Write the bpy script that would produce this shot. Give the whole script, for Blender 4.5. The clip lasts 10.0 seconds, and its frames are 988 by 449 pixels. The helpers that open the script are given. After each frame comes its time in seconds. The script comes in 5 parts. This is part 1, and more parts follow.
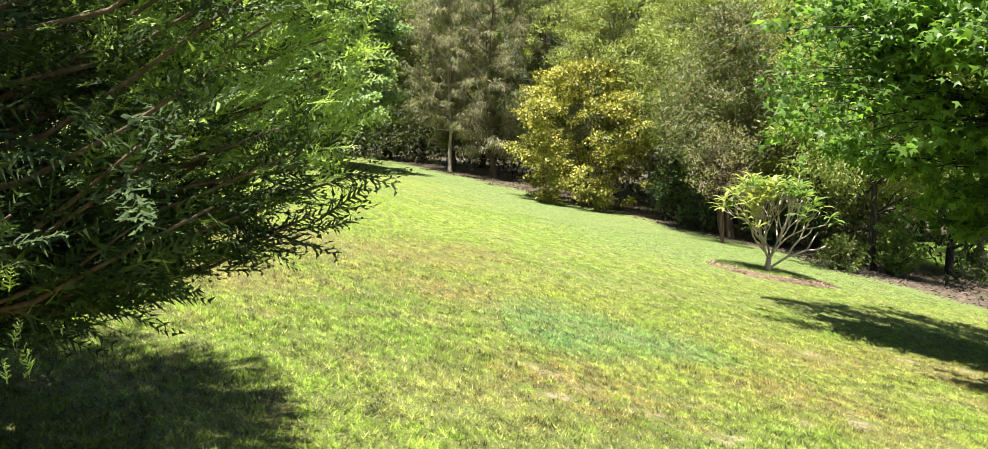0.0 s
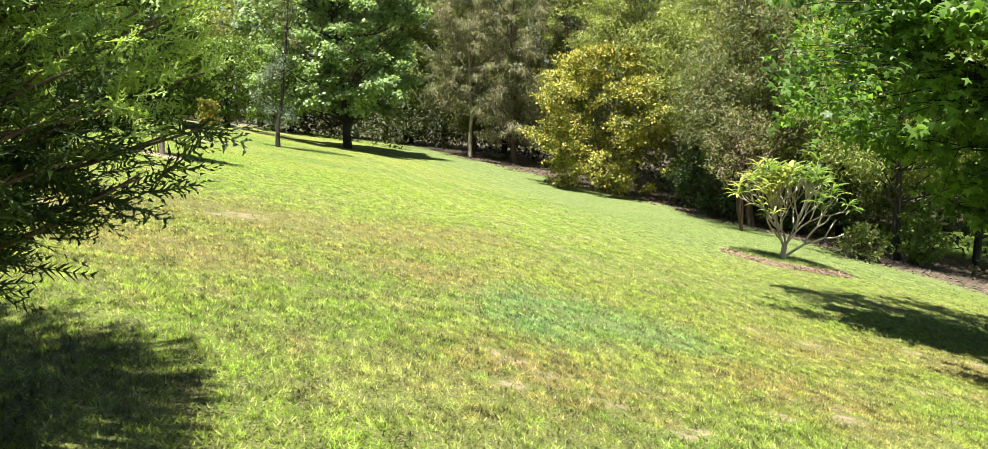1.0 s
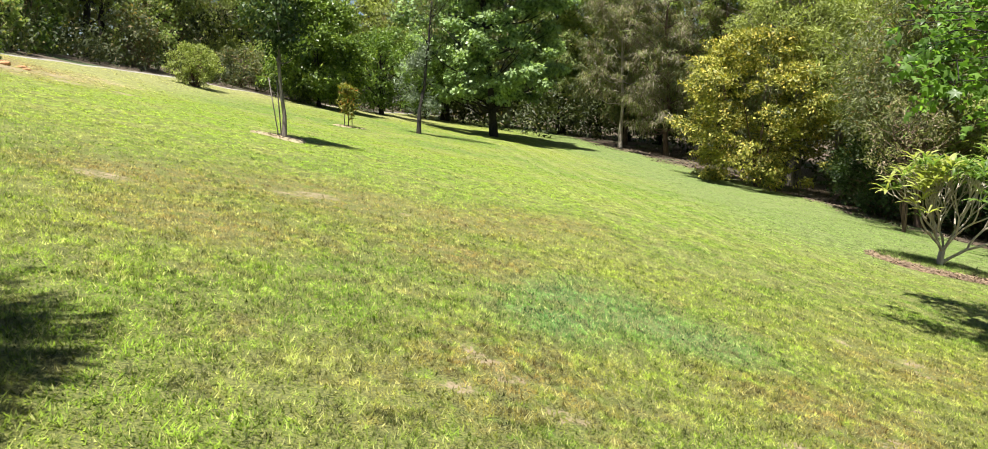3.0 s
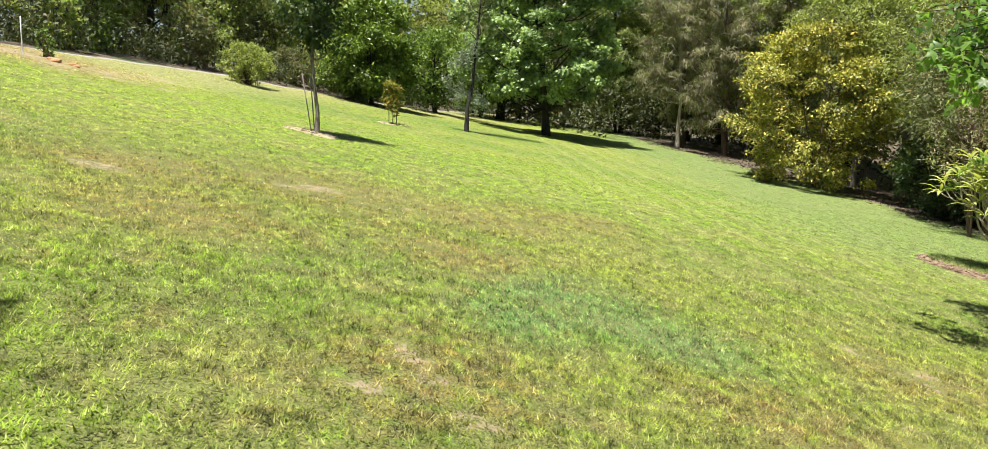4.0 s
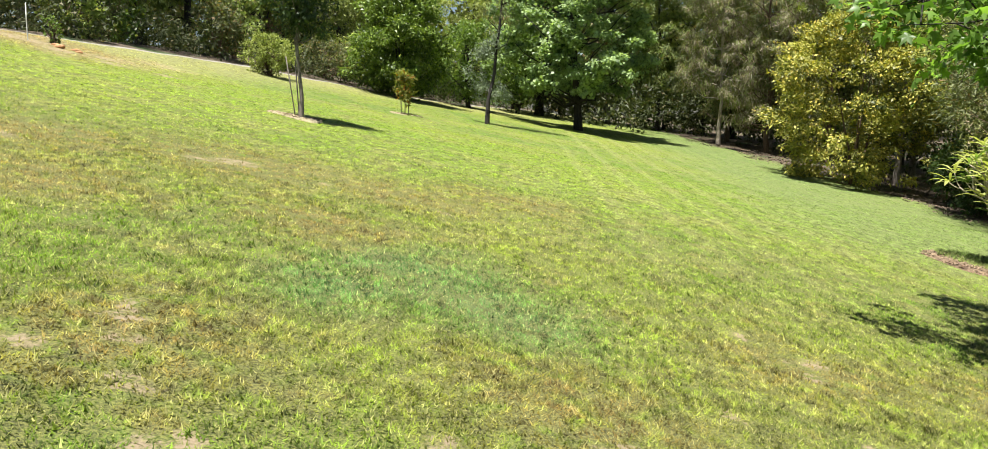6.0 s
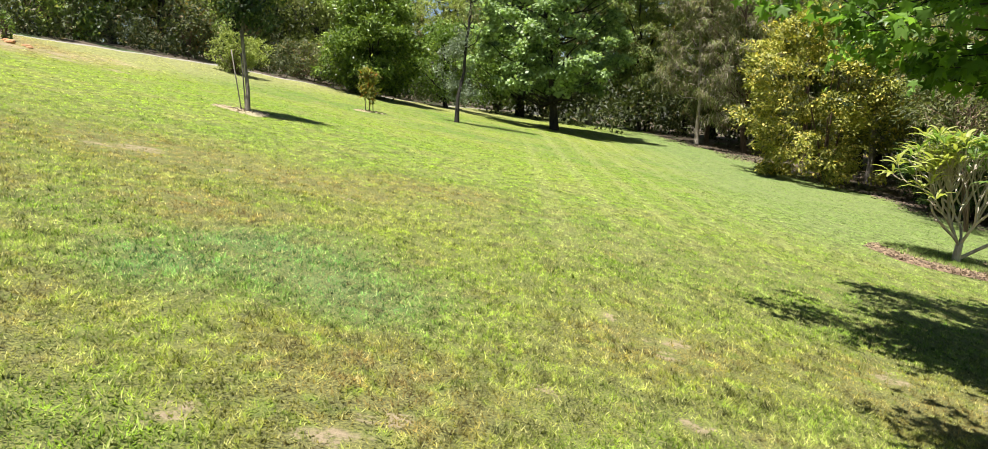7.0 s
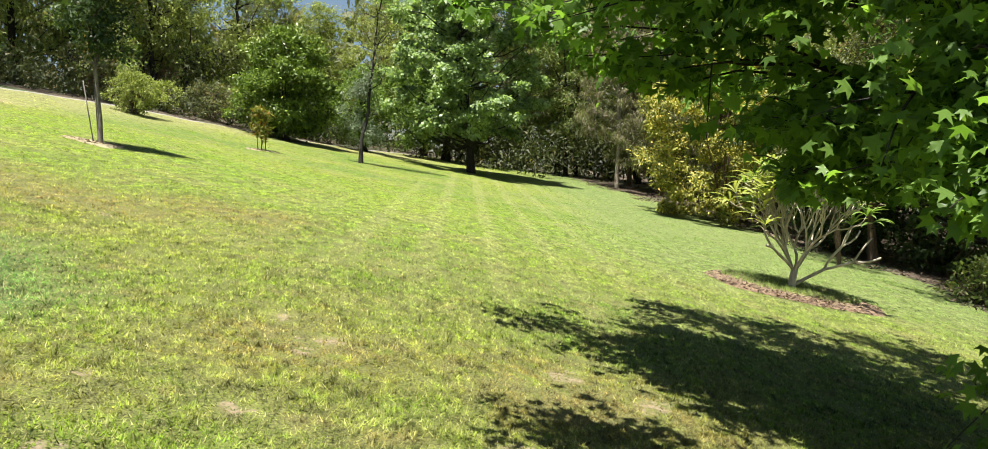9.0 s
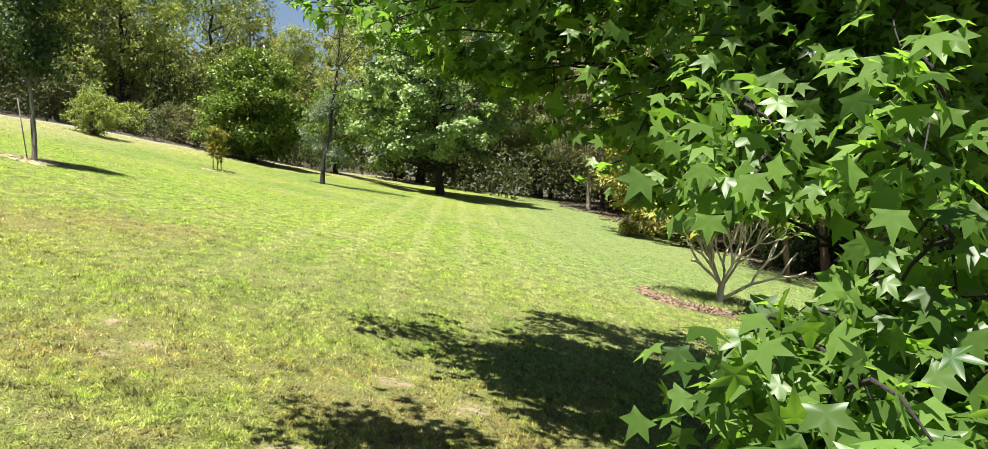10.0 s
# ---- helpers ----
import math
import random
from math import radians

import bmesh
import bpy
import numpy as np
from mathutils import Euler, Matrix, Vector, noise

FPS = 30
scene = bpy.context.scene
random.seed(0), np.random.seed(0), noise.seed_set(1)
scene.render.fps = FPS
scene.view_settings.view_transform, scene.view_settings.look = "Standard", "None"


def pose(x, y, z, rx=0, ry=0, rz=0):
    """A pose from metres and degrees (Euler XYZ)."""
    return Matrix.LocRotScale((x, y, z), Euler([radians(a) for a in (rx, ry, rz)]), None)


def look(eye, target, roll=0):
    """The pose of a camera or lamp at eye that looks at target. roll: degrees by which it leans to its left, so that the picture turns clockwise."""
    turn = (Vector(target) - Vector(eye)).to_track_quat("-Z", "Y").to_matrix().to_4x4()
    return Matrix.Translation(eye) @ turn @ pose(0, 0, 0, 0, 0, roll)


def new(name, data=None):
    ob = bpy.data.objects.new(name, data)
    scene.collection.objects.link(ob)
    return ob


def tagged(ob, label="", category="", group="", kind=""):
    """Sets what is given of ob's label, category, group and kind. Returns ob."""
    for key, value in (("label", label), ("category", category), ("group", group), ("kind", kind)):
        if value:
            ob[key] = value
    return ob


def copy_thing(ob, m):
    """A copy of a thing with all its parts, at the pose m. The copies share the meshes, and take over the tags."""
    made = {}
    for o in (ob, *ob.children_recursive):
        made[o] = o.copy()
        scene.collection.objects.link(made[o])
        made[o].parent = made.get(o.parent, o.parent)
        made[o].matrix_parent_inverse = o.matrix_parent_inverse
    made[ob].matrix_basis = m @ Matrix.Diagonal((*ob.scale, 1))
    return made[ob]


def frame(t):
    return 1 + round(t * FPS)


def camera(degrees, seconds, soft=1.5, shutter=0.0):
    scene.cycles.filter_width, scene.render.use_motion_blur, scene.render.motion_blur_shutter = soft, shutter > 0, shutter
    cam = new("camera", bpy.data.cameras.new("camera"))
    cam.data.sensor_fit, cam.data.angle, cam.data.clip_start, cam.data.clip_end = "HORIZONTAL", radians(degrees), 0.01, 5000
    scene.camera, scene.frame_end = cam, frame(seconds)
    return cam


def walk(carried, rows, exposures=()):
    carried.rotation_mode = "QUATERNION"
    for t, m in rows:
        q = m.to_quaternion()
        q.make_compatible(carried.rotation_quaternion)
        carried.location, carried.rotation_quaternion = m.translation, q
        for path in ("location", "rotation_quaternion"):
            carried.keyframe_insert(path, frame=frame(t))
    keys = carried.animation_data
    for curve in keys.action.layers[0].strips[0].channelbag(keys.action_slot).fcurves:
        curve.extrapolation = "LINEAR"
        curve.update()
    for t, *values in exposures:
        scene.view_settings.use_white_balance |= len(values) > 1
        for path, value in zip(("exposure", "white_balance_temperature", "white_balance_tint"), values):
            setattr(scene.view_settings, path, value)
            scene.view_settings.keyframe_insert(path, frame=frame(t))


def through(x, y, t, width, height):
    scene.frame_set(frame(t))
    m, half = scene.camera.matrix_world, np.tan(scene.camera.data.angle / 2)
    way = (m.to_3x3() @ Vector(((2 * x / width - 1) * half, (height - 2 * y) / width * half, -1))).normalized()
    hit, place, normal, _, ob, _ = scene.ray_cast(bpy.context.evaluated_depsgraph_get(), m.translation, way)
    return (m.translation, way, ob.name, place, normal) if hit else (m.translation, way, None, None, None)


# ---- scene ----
cam = camera(62.9, 10.0, soft=0.5)
PATH = [
    (0, (-3.041, -0.610, 2.079), (-2.398, 1.270, 1.853), -0.82),
    (0.5, (-2.786, -0.549, 2.015), (-2.162, 1.336, 1.771), -0.65),
    (1, (-2.519, -0.461, 1.981), (-1.941, 1.436, 1.723), -0.52),
    (1.5, (-2.229, -0.403, 1.957), (-1.729, 1.514, 1.688), -0.46),
    (2, (-1.923, -0.282, 1.895), (-1.529, 1.659, 1.621), -0.38),
    (2.5, (-1.573, -0.203, 1.861), (-1.292, 1.758, 1.585), -0.24),
    (3, (-1.231, -0.108, 1.836), (-1.054, 1.865, 1.560), -0.17),
    (4.5, (-0.045, 0.280, 1.679), (-0.091, 2.261, 1.404), -0.01),
    (5, (0.362, 0.416, 1.608), (0.267, 2.395, 1.333), 0.11),
    (6.5, (1.723, 0.830, 1.269), (1.581, 2.807, 1.000), 0.15),
    (7, (2.256, 0.923, 1.160), (2.127, 2.902, 0.898), 0.08),
    (7.5, (2.817, 1.001, 1.049), (2.712, 2.983, 0.802), 0.07),
    (8, (3.330, 1.031, 0.946), (3.255, 3.018, 0.728), 0.06),
    (8.5, (3.836, 1.089, 0.845), (3.788, 3.081, 0.667), 0.07),
    (9, (4.401, 1.105, 0.747), (4.372, 3.100, 0.610), 0.05),
    (9.5, (4.993, 1.145, 0.660), (4.975, 3.143, 0.558), -0.01),
    (10, (5.576, 1.156, 0.579), (5.567, 3.154, 0.503), -0.07),
]
EXPOSURES = [(0, 1.73), (1.5, 1.57), (3, 1.36), (8.5, 1.33), (10, 1.52)]
walk(cam, [(t, look(eye, target, roll)) for t, eye, target, roll in PATH], EXPOSURES)

# ---- world, sun and exposure ----
SUN_SHIFT = (0.17, 0.17)            # shadow's shift on level ground per metre of height
SUN_EL = math.atan(1.0 / math.hypot(*SUN_SHIFT))
SUN_AZ = math.atan2(-SUN_SHIFT[0], -SUN_SHIFT[1])
world = bpy.data.worlds.new("sky")
scene.world = world
world.use_nodes = True
wn = world.node_tree
sky = wn.nodes.new("ShaderNodeTexSky")
sky.sky_type = "NISHITA"
sky.sun_disc = False
sky.sun_elevation, sky.sun_rotation = SUN_EL, SUN_AZ
wn.links.new(sky.outputs["Color"], wn.nodes["Background"].inputs["Color"])
wn.nodes["Background"].inputs["Strength"].default_value = 0.04
sun_data = bpy.data.lights.new("sun", "SUN")
sun_data.energy, sun_data.angle, sun_data.color = 5.0, radians(0.5), (1.0, 0.96, 0.9)
sun = new("sun", sun_data)
sun.matrix_world = look((-SUN_SHIFT[0] * 60, -SUN_SHIFT[1] * 60, 60), (0, 0, 0))

PI2 = 2 * math.pi


# ---- the lie of the land ----
LAND = (0.1144, -2.1171, 0.127, 0.0802, 0.0833, 0.0181, -0.0688, 0.0602)


def ground_z(x, y):
    """Height of the hillside at (x, y); works on numbers and arrays."""
    x, y = np.asarray(x, float), np.asarray(y, float)
    x = np.where(x < -11, -11 - 4 * np.tanh((-11 - x) / 4), np.where(x > 14, 14 + 12 * np.tanh((x - 14) / 12), x)) / 10
    y = np.where(y < 0, 15 * np.tanh(y / 15), np.where(y > 45, 45 + 18 * np.tanh((y - 45) / 18), y)) / 10
    c = LAND
    return c[0] + c[1] * x + c[2] * y + c[3] * x * x + c[4] * x * y + c[5] * y * y + c[6] * x**3 + c[7] * x * x * y


def wood_edge(y):
    """The x at which the lawn gives way to the litter under the trees."""
    return 15.3 - 0.2 * np.maximum(np.asarray(y, float) - 22, 0) + 0.45 * np.sin(np.asarray(y, float) * 0.9) + 0.25 * np.sin(np.asarray(y, float) * 2.3)


def crest_x(y):
    """The x of the track along the crest, above the lawn."""
    y = np.asarray(y, float)
    return -12.5 - 0.3 * np.maximum(26 - y, 0) + 0.175 * np.maximum(y - 26, 0) + 0.385 * np.maximum(np.minimum(y, 47) - 34, 0)


def soft_noise(x, y, scale, seed=0):
    """Smooth value noise in about -1 to 1 from a few turned sine waves."""
    r = np.random.default_rng(seed)
    total = np.zeros(np.shape(x))
    for _ in range(7):
        a, p, f = r.uniform(0, PI2), r.uniform(0, PI2), scale * r.uniform(0.6, 1.8)
        total = total + np.sin((x * math.cos(a) + y * math.sin(a)) * f * PI2 + p)
    return total / 3.5


# ---- meshes ----
def mesh_polys(name, quads):
    """One mesh of separate polygons: an array of shape (n, corners, 3)."""
    n, k, _ = quads.shape
    me = bpy.data.meshes.new(name)
    me.vertices.add(n * k)
    me.vertices.foreach_set("co", quads.reshape(-1).astype(np.float32))
    me.loops.add(n * k)
    me.loops.foreach_set("vertex_index", np.arange(n * k, dtype=np.int32))
    me.polygons.add(n)
    me.polygons.foreach_set("loop_start", np.arange(0, n * k, k, dtype=np.int32))
    me.update(calc_edges=True)
    return me


def mesh_stamped(name, verts, tris, places, turns, sizes):
    """One mesh of many small copies of a form: places (n, 3), turns (n, 3, 3), sizes (n,)."""
    n, nv = len(places), len(verts)
    v = np.einsum("nij,vj->nvi", turns, verts) * np.asarray(sizes)[:, None, None] + places[:, None, :]
    f = tris[None] + (np.arange(n) * nv)[:, None, None]
    me = bpy.data.meshes.new(name)
    me.vertices.add(n * nv)
    me.vertices.foreach_set("co", v.reshape(-1).astype(np.float32))
    count = n * len(tris)
    me.loops.add(count * 3)
    me.loops.foreach_set("vertex_index", f.reshape(-1).astype(np.int32))
    me.polygons.add(count)
    me.polygons.foreach_set("loop_start", np.arange(0, count * 3, 3, dtype=np.int32))
    me.update(calc_edges=True)
    return me


def smooth(me):
    me.polygons.foreach_set("use_smooth", np.ones(len(me.polygons), dtype=bool))
    return me


class Wood:
    """Gathers tapered limbs into one mesh."""

    def __init__(self):
        self.v, self.f = [], []

    def limb(self, points, radii, sides=7, wobble=0.0, cap=True):
        pts = [Vector(p) for p in points]
        base = len(self.v)
        side = Vector((1, 0.13, 0.05))
        for i, p in enumerate(pts):
            way = (pts[min(i + 1, len(pts) - 1)] - pts[max(i - 1, 0)]).normalized()
            a = (side - way * side.dot(way)).normalized()
            b = way.cross(a)
            side = a
            for s in range(sides):
                ang = PI2 * s / sides
                r = radii[i] * (1 + wobble * math.sin(ang * 2 + i * 1.7) + wobble * 0.6 * math.sin(ang * 3 - i))
                self.v.append(tuple(p + a * (r * math.cos(ang)) + b * (r * math.sin(ang))))
        for i in range(len(pts) - 1):
            for s in range(sides):
                s2 = (s + 1) % sides
                o = base + i * sides
                self.f.append((o + s, o + s2, o + sides + s2, o + sides + s))
        if cap:
            self.f.append(tuple(base + (len(pts) - 1) * sides + s for s in range(sides)))

    def mesh(self, name):
        me = bpy.data.meshes.new(name)
        me.from_pydata(self.v, [], self.f)
        return smooth(me)


def curve_points(a, b, bend, steps, rng, jitter=0.0):
    """A bent line from a to b; bend is a vector added in the middle."""
    a, b, bend = np.array(a, float), np.array(b, float), np.array(bend, float)
    out = []
    for i in range(steps + 1):
        u = i / steps
        p = a + (b - a) * u + bend * (4 * u * (1 - u))
        if 0 < i < steps:
            p = p + rng.normal(0, jitter, 3)
        out.append(p)
    return out


def thing(name, place, label, category, group="", kind="", turn=0.0):
    ob = new(name)
    ob.matrix_basis = pose(*place, 0, 0, turn)
    ob.empty_display_size = 0.2
    return tagged(ob, label, category, group, kind)


def part(name, me, material, parent, label=""):
    ob = new(name, me)
    if not me.materials:
        me.materials.append(material)
    ob.parent = parent
    if label:
        tagged(ob, label)
    return ob


def unit(v):
    return v / np.maximum(np.linalg.norm(v, axis=-1, keepdims=True), 1e-9)


def frames_from(axis, up):
    """Turns whose y is axis and whose z is near up."""
    y = unit(axis)
    x = unit(np.cross(y, up))
    z = np.cross(x, y)
    return np.stack([x, y, z], -1)


# ---- materials ----
def node(nt, kind, **values):
    n = nt.nodes.new(kind)
    for key, value in values.items():
        n.inputs[key].default_value = value
    return n


def material(name):
    m = bpy.data.materials.new(name)
    m.use_nodes = True
    nt = m.node_tree
    return m, nt, nt.nodes["Principled BSDF"]


def blend(nt, a, b, fac, mode="MIX"):
    """Mix two colours (sockets or tuples) by a socket or number."""
    n = nt.nodes.new("ShaderNodeMix")
    n.data_type, n.blend_type = "RGBA", mode
    for slot, value in ((0, fac), (6, a), (7, b)):
        if isinstance(value, bpy.types.NodeSocket):
            nt.links.new(value, n.inputs[slot])
        elif slot == 0:
            n.inputs[0].default_value = value
        else:
            n.inputs[slot].default_value = (*value, 1)
    return n.outputs[2]


def calc(nt, op, a, b=0.0, c=0.0):
    n = nt.nodes.new("ShaderNodeMath")
    n.operation = op
    for i, value in enumerate((a, b, c)):
        if isinstance(value, bpy.types.NodeSocket):
            nt.links.new(value, n.inputs[i])
        else:
            n.inputs[i].default_value = value
    return n.outputs[0]


def ramp(nt, value, lo, hi):
    n = nt.nodes.new("ShaderNodeMapRange")
    n.interpolation_type = "SMOOTHSTEP"
    nt.links.new(value, n.inputs["Value"])
    n.inputs["From Min"].default_value, n.inputs["From Max"].default_value = lo, hi
    return n.outputs["Result"]


def noise_at(nt, where, scale, detail=3.0, rough=0.55):
    n = node(nt, "ShaderNodeTexNoise", Scale=scale, Detail=detail, Roughness=rough)
    if where is not None:
        nt.links.new(where, n.inputs["Vector"])
    return n.outputs["Fac"]


def leaf_material(name, dark, light, odd=None, odd_share=0.1, through=0.28, rough=0.45, glow=(1.25, 1.35, 0.55)):
    """Leaves: each one between dark and light, a few of an odd colour, with light shining through."""
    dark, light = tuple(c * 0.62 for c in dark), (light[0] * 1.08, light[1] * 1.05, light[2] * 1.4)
    m, nt, bsdf = material(name)
    geo = nt.nodes.new("ShaderNodeNewGeometry")
    tc = nt.nodes.new("ShaderNodeTexCoord")
    rnd = geo.outputs["Random Per Island"]
    patches = noise_at(nt, tc.outputs["Object"], 0.7, 2.0)
    fac = calc(nt, "ADD", calc(nt, "MULTIPLY", rnd, 0.6), calc(nt, "MULTIPLY", ramp(nt, patches, 0.3, 0.7), 0.4))
    col = blend(nt, dark, light, fac)
    if odd:
        pick = calc(nt, "GREATER_THAN", calc(nt, "FRACT", calc(nt, "MULTIPLY", rnd, 37.7)), 1 - odd_share)
        col = blend(nt, col, odd, pick)
    nt.links.new(col, bsdf.inputs["Base Color"])
    bsdf.inputs["Roughness"].default_value = rough
    bsdf.inputs["Specular IOR Level"].default_value = 0.28
    tr = nt.nodes.new("ShaderNodeBsdfTranslucent")
    nt.links.new(blend(nt, col, glow, 1.0, "MULTIPLY"), tr.inputs["Color"])
    mix = node(nt, "ShaderNodeMixShader", Fac=through)
    nt.links.new(bsdf.outputs[0], mix.inputs[1])
    nt.links.new(tr.outputs[0], mix.inputs[2])
    nt.links.new(mix.outputs[0], nt.nodes["Material Output"].inputs["Surface"])
    return m


def bark_material(name, dark, light, scale=6.0, strength=0.6):
    m, nt, bsdf = material(name)
    tc = nt.nodes.new("ShaderNodeTexCoord")
    mp = node(nt, "ShaderNodeMapping", Scale=(1, 1, 0.22))
    nt.links.new(tc.outputs["Object"], mp.inputs["Vector"])
    fine = noise_at(nt, mp.outputs[0], scale * 4, 5.0, 0.65)
    broad = noise_at(nt, mp.outputs[0], scale * 0.6, 3.0)
    col = blend(nt, dark, light, ramp(nt, calc(nt, "ADD", calc(nt, "MULTIPLY", fine, 0.6), calc(nt, "MULTIPLY", broad, 0.4)), 0.35, 0.65))
    nt.links.new(col, bsdf.inputs["Base Color"])
    bsdf.inputs["Roughness"].default_value = 0.9
    bump = node(nt, "ShaderNodeBump", Strength=strength, Distance=0.03)
    nt.links.new(fine, bump.inputs["Height"])
    nt.links.new(bump.outputs[0], bsdf.inputs["Normal"])
    return m


# places of bare earth (x, y, radius), of dry brown turf and of lush dark turf
BARE = [(-2.56, 10.25, 0.27), (-2.9, 9.9, 0.15), (-4.57, 8.68, 0.25), (3.18, 6.65, 0.14), (3.1, 6.3, 0.08), (-0.95, 4.7, 0.08), (-0.89, 4.5, 0.1), (-0.5, 3.85, 0.1), (-0.75, 4.3, 0.08),
        (-1.06, 4.0, 0.09), (4.8, 6.9, 0.14), (4.9, 7.15, 0.1), (5.4, 6.5, 0.13), (4.5, 5.2, 0.14), (3.05, 5.05, 0.09), (1.38, 4.0, 0.12), (1.57, 4.3, 0.09), (2.29, 5.12, 0.08),
        (0.78, 3.89, 0.08), (-0.12, 3.4, 0.12), (-12.2, 20.8, 0.7), (-9.6, 20.3, 0.35), (-11.0, 20.4, 0.4), (-10.3, 21.2, 0.35), (-8.5, 20.9, 0.3), (0.0, 9.9, 0.08), (2.75, 7.0, 0.08),
        (2.6, 4.2, 0.08), (-1.4, 10.1, 0.08)]
DRY = [(-2.6, 10.3, 1.9), (-0.6, 10.6, 1.4), (0.7, 12.0, 1.3), (-4.4, 9.2, 1.5), (-0.8, 4.3, 1.0), (-12.0, 21.0, 3.2), (3.1, 6.3, 0.9), (-3.2, 7.2, 1.2), (1.5, 4.6, 1.0), (4.9, 6.4, 1.2), (-0.9, 7.9, 1.0)]
STONY = [(-12.6, 21.4, 1.9), (-11.2, 20.6, 1.5), (-10.4, 21.6, 1.4), (-9.9, 23.6, 1.1), (-13.6, 22.2, 1.5)]
LUSH = [(0.25, 6.9, 1.0), (0.75, 6.2, 0.95), (-0.1, 5.9, 0.7)]


def spots(nt, flat, places, hard):
    """A mask of soft round places, broken up by the given flat position."""
    total = None
    for x, y, r in places:
        d = nt.nodes.new("ShaderNodeVectorMath")
        d.operation = "DISTANCE"
        nt.links.new(flat, d.inputs[0])
        d.inputs[1].default_value = (x, y, 0)
        one = ramp(nt, d.outputs["Value"], r * 1.35, r * hard)
        total = one if total is None else calc(nt, "MAXIMUM", total, one)
    return total


def crest_distance(nt, sep):
    """How far downhill of the track along the crest a place lies (in the ground's plan)."""
    y = sep.outputs[1]
    line = calc(nt, "MULTIPLY_ADD", calc(nt, "MAXIMUM", calc(nt, "SUBTRACT", 26.0, y), 0.0), -0.3, -12.5)
    line = calc(nt, "MULTIPLY_ADD", calc(nt, "MAXIMUM", calc(nt, "SUBTRACT", y, 26.0), 0.0), 0.175, line)
    line = calc(nt, "MULTIPLY_ADD", calc(nt, "MAXIMUM", calc(nt, "SUBTRACT", calc(nt, "MINIMUM", y, 47.0), 34.0), 0.0), 0.385, line)
    return calc(nt, "SUBTRACT", sep.outputs[0], line)


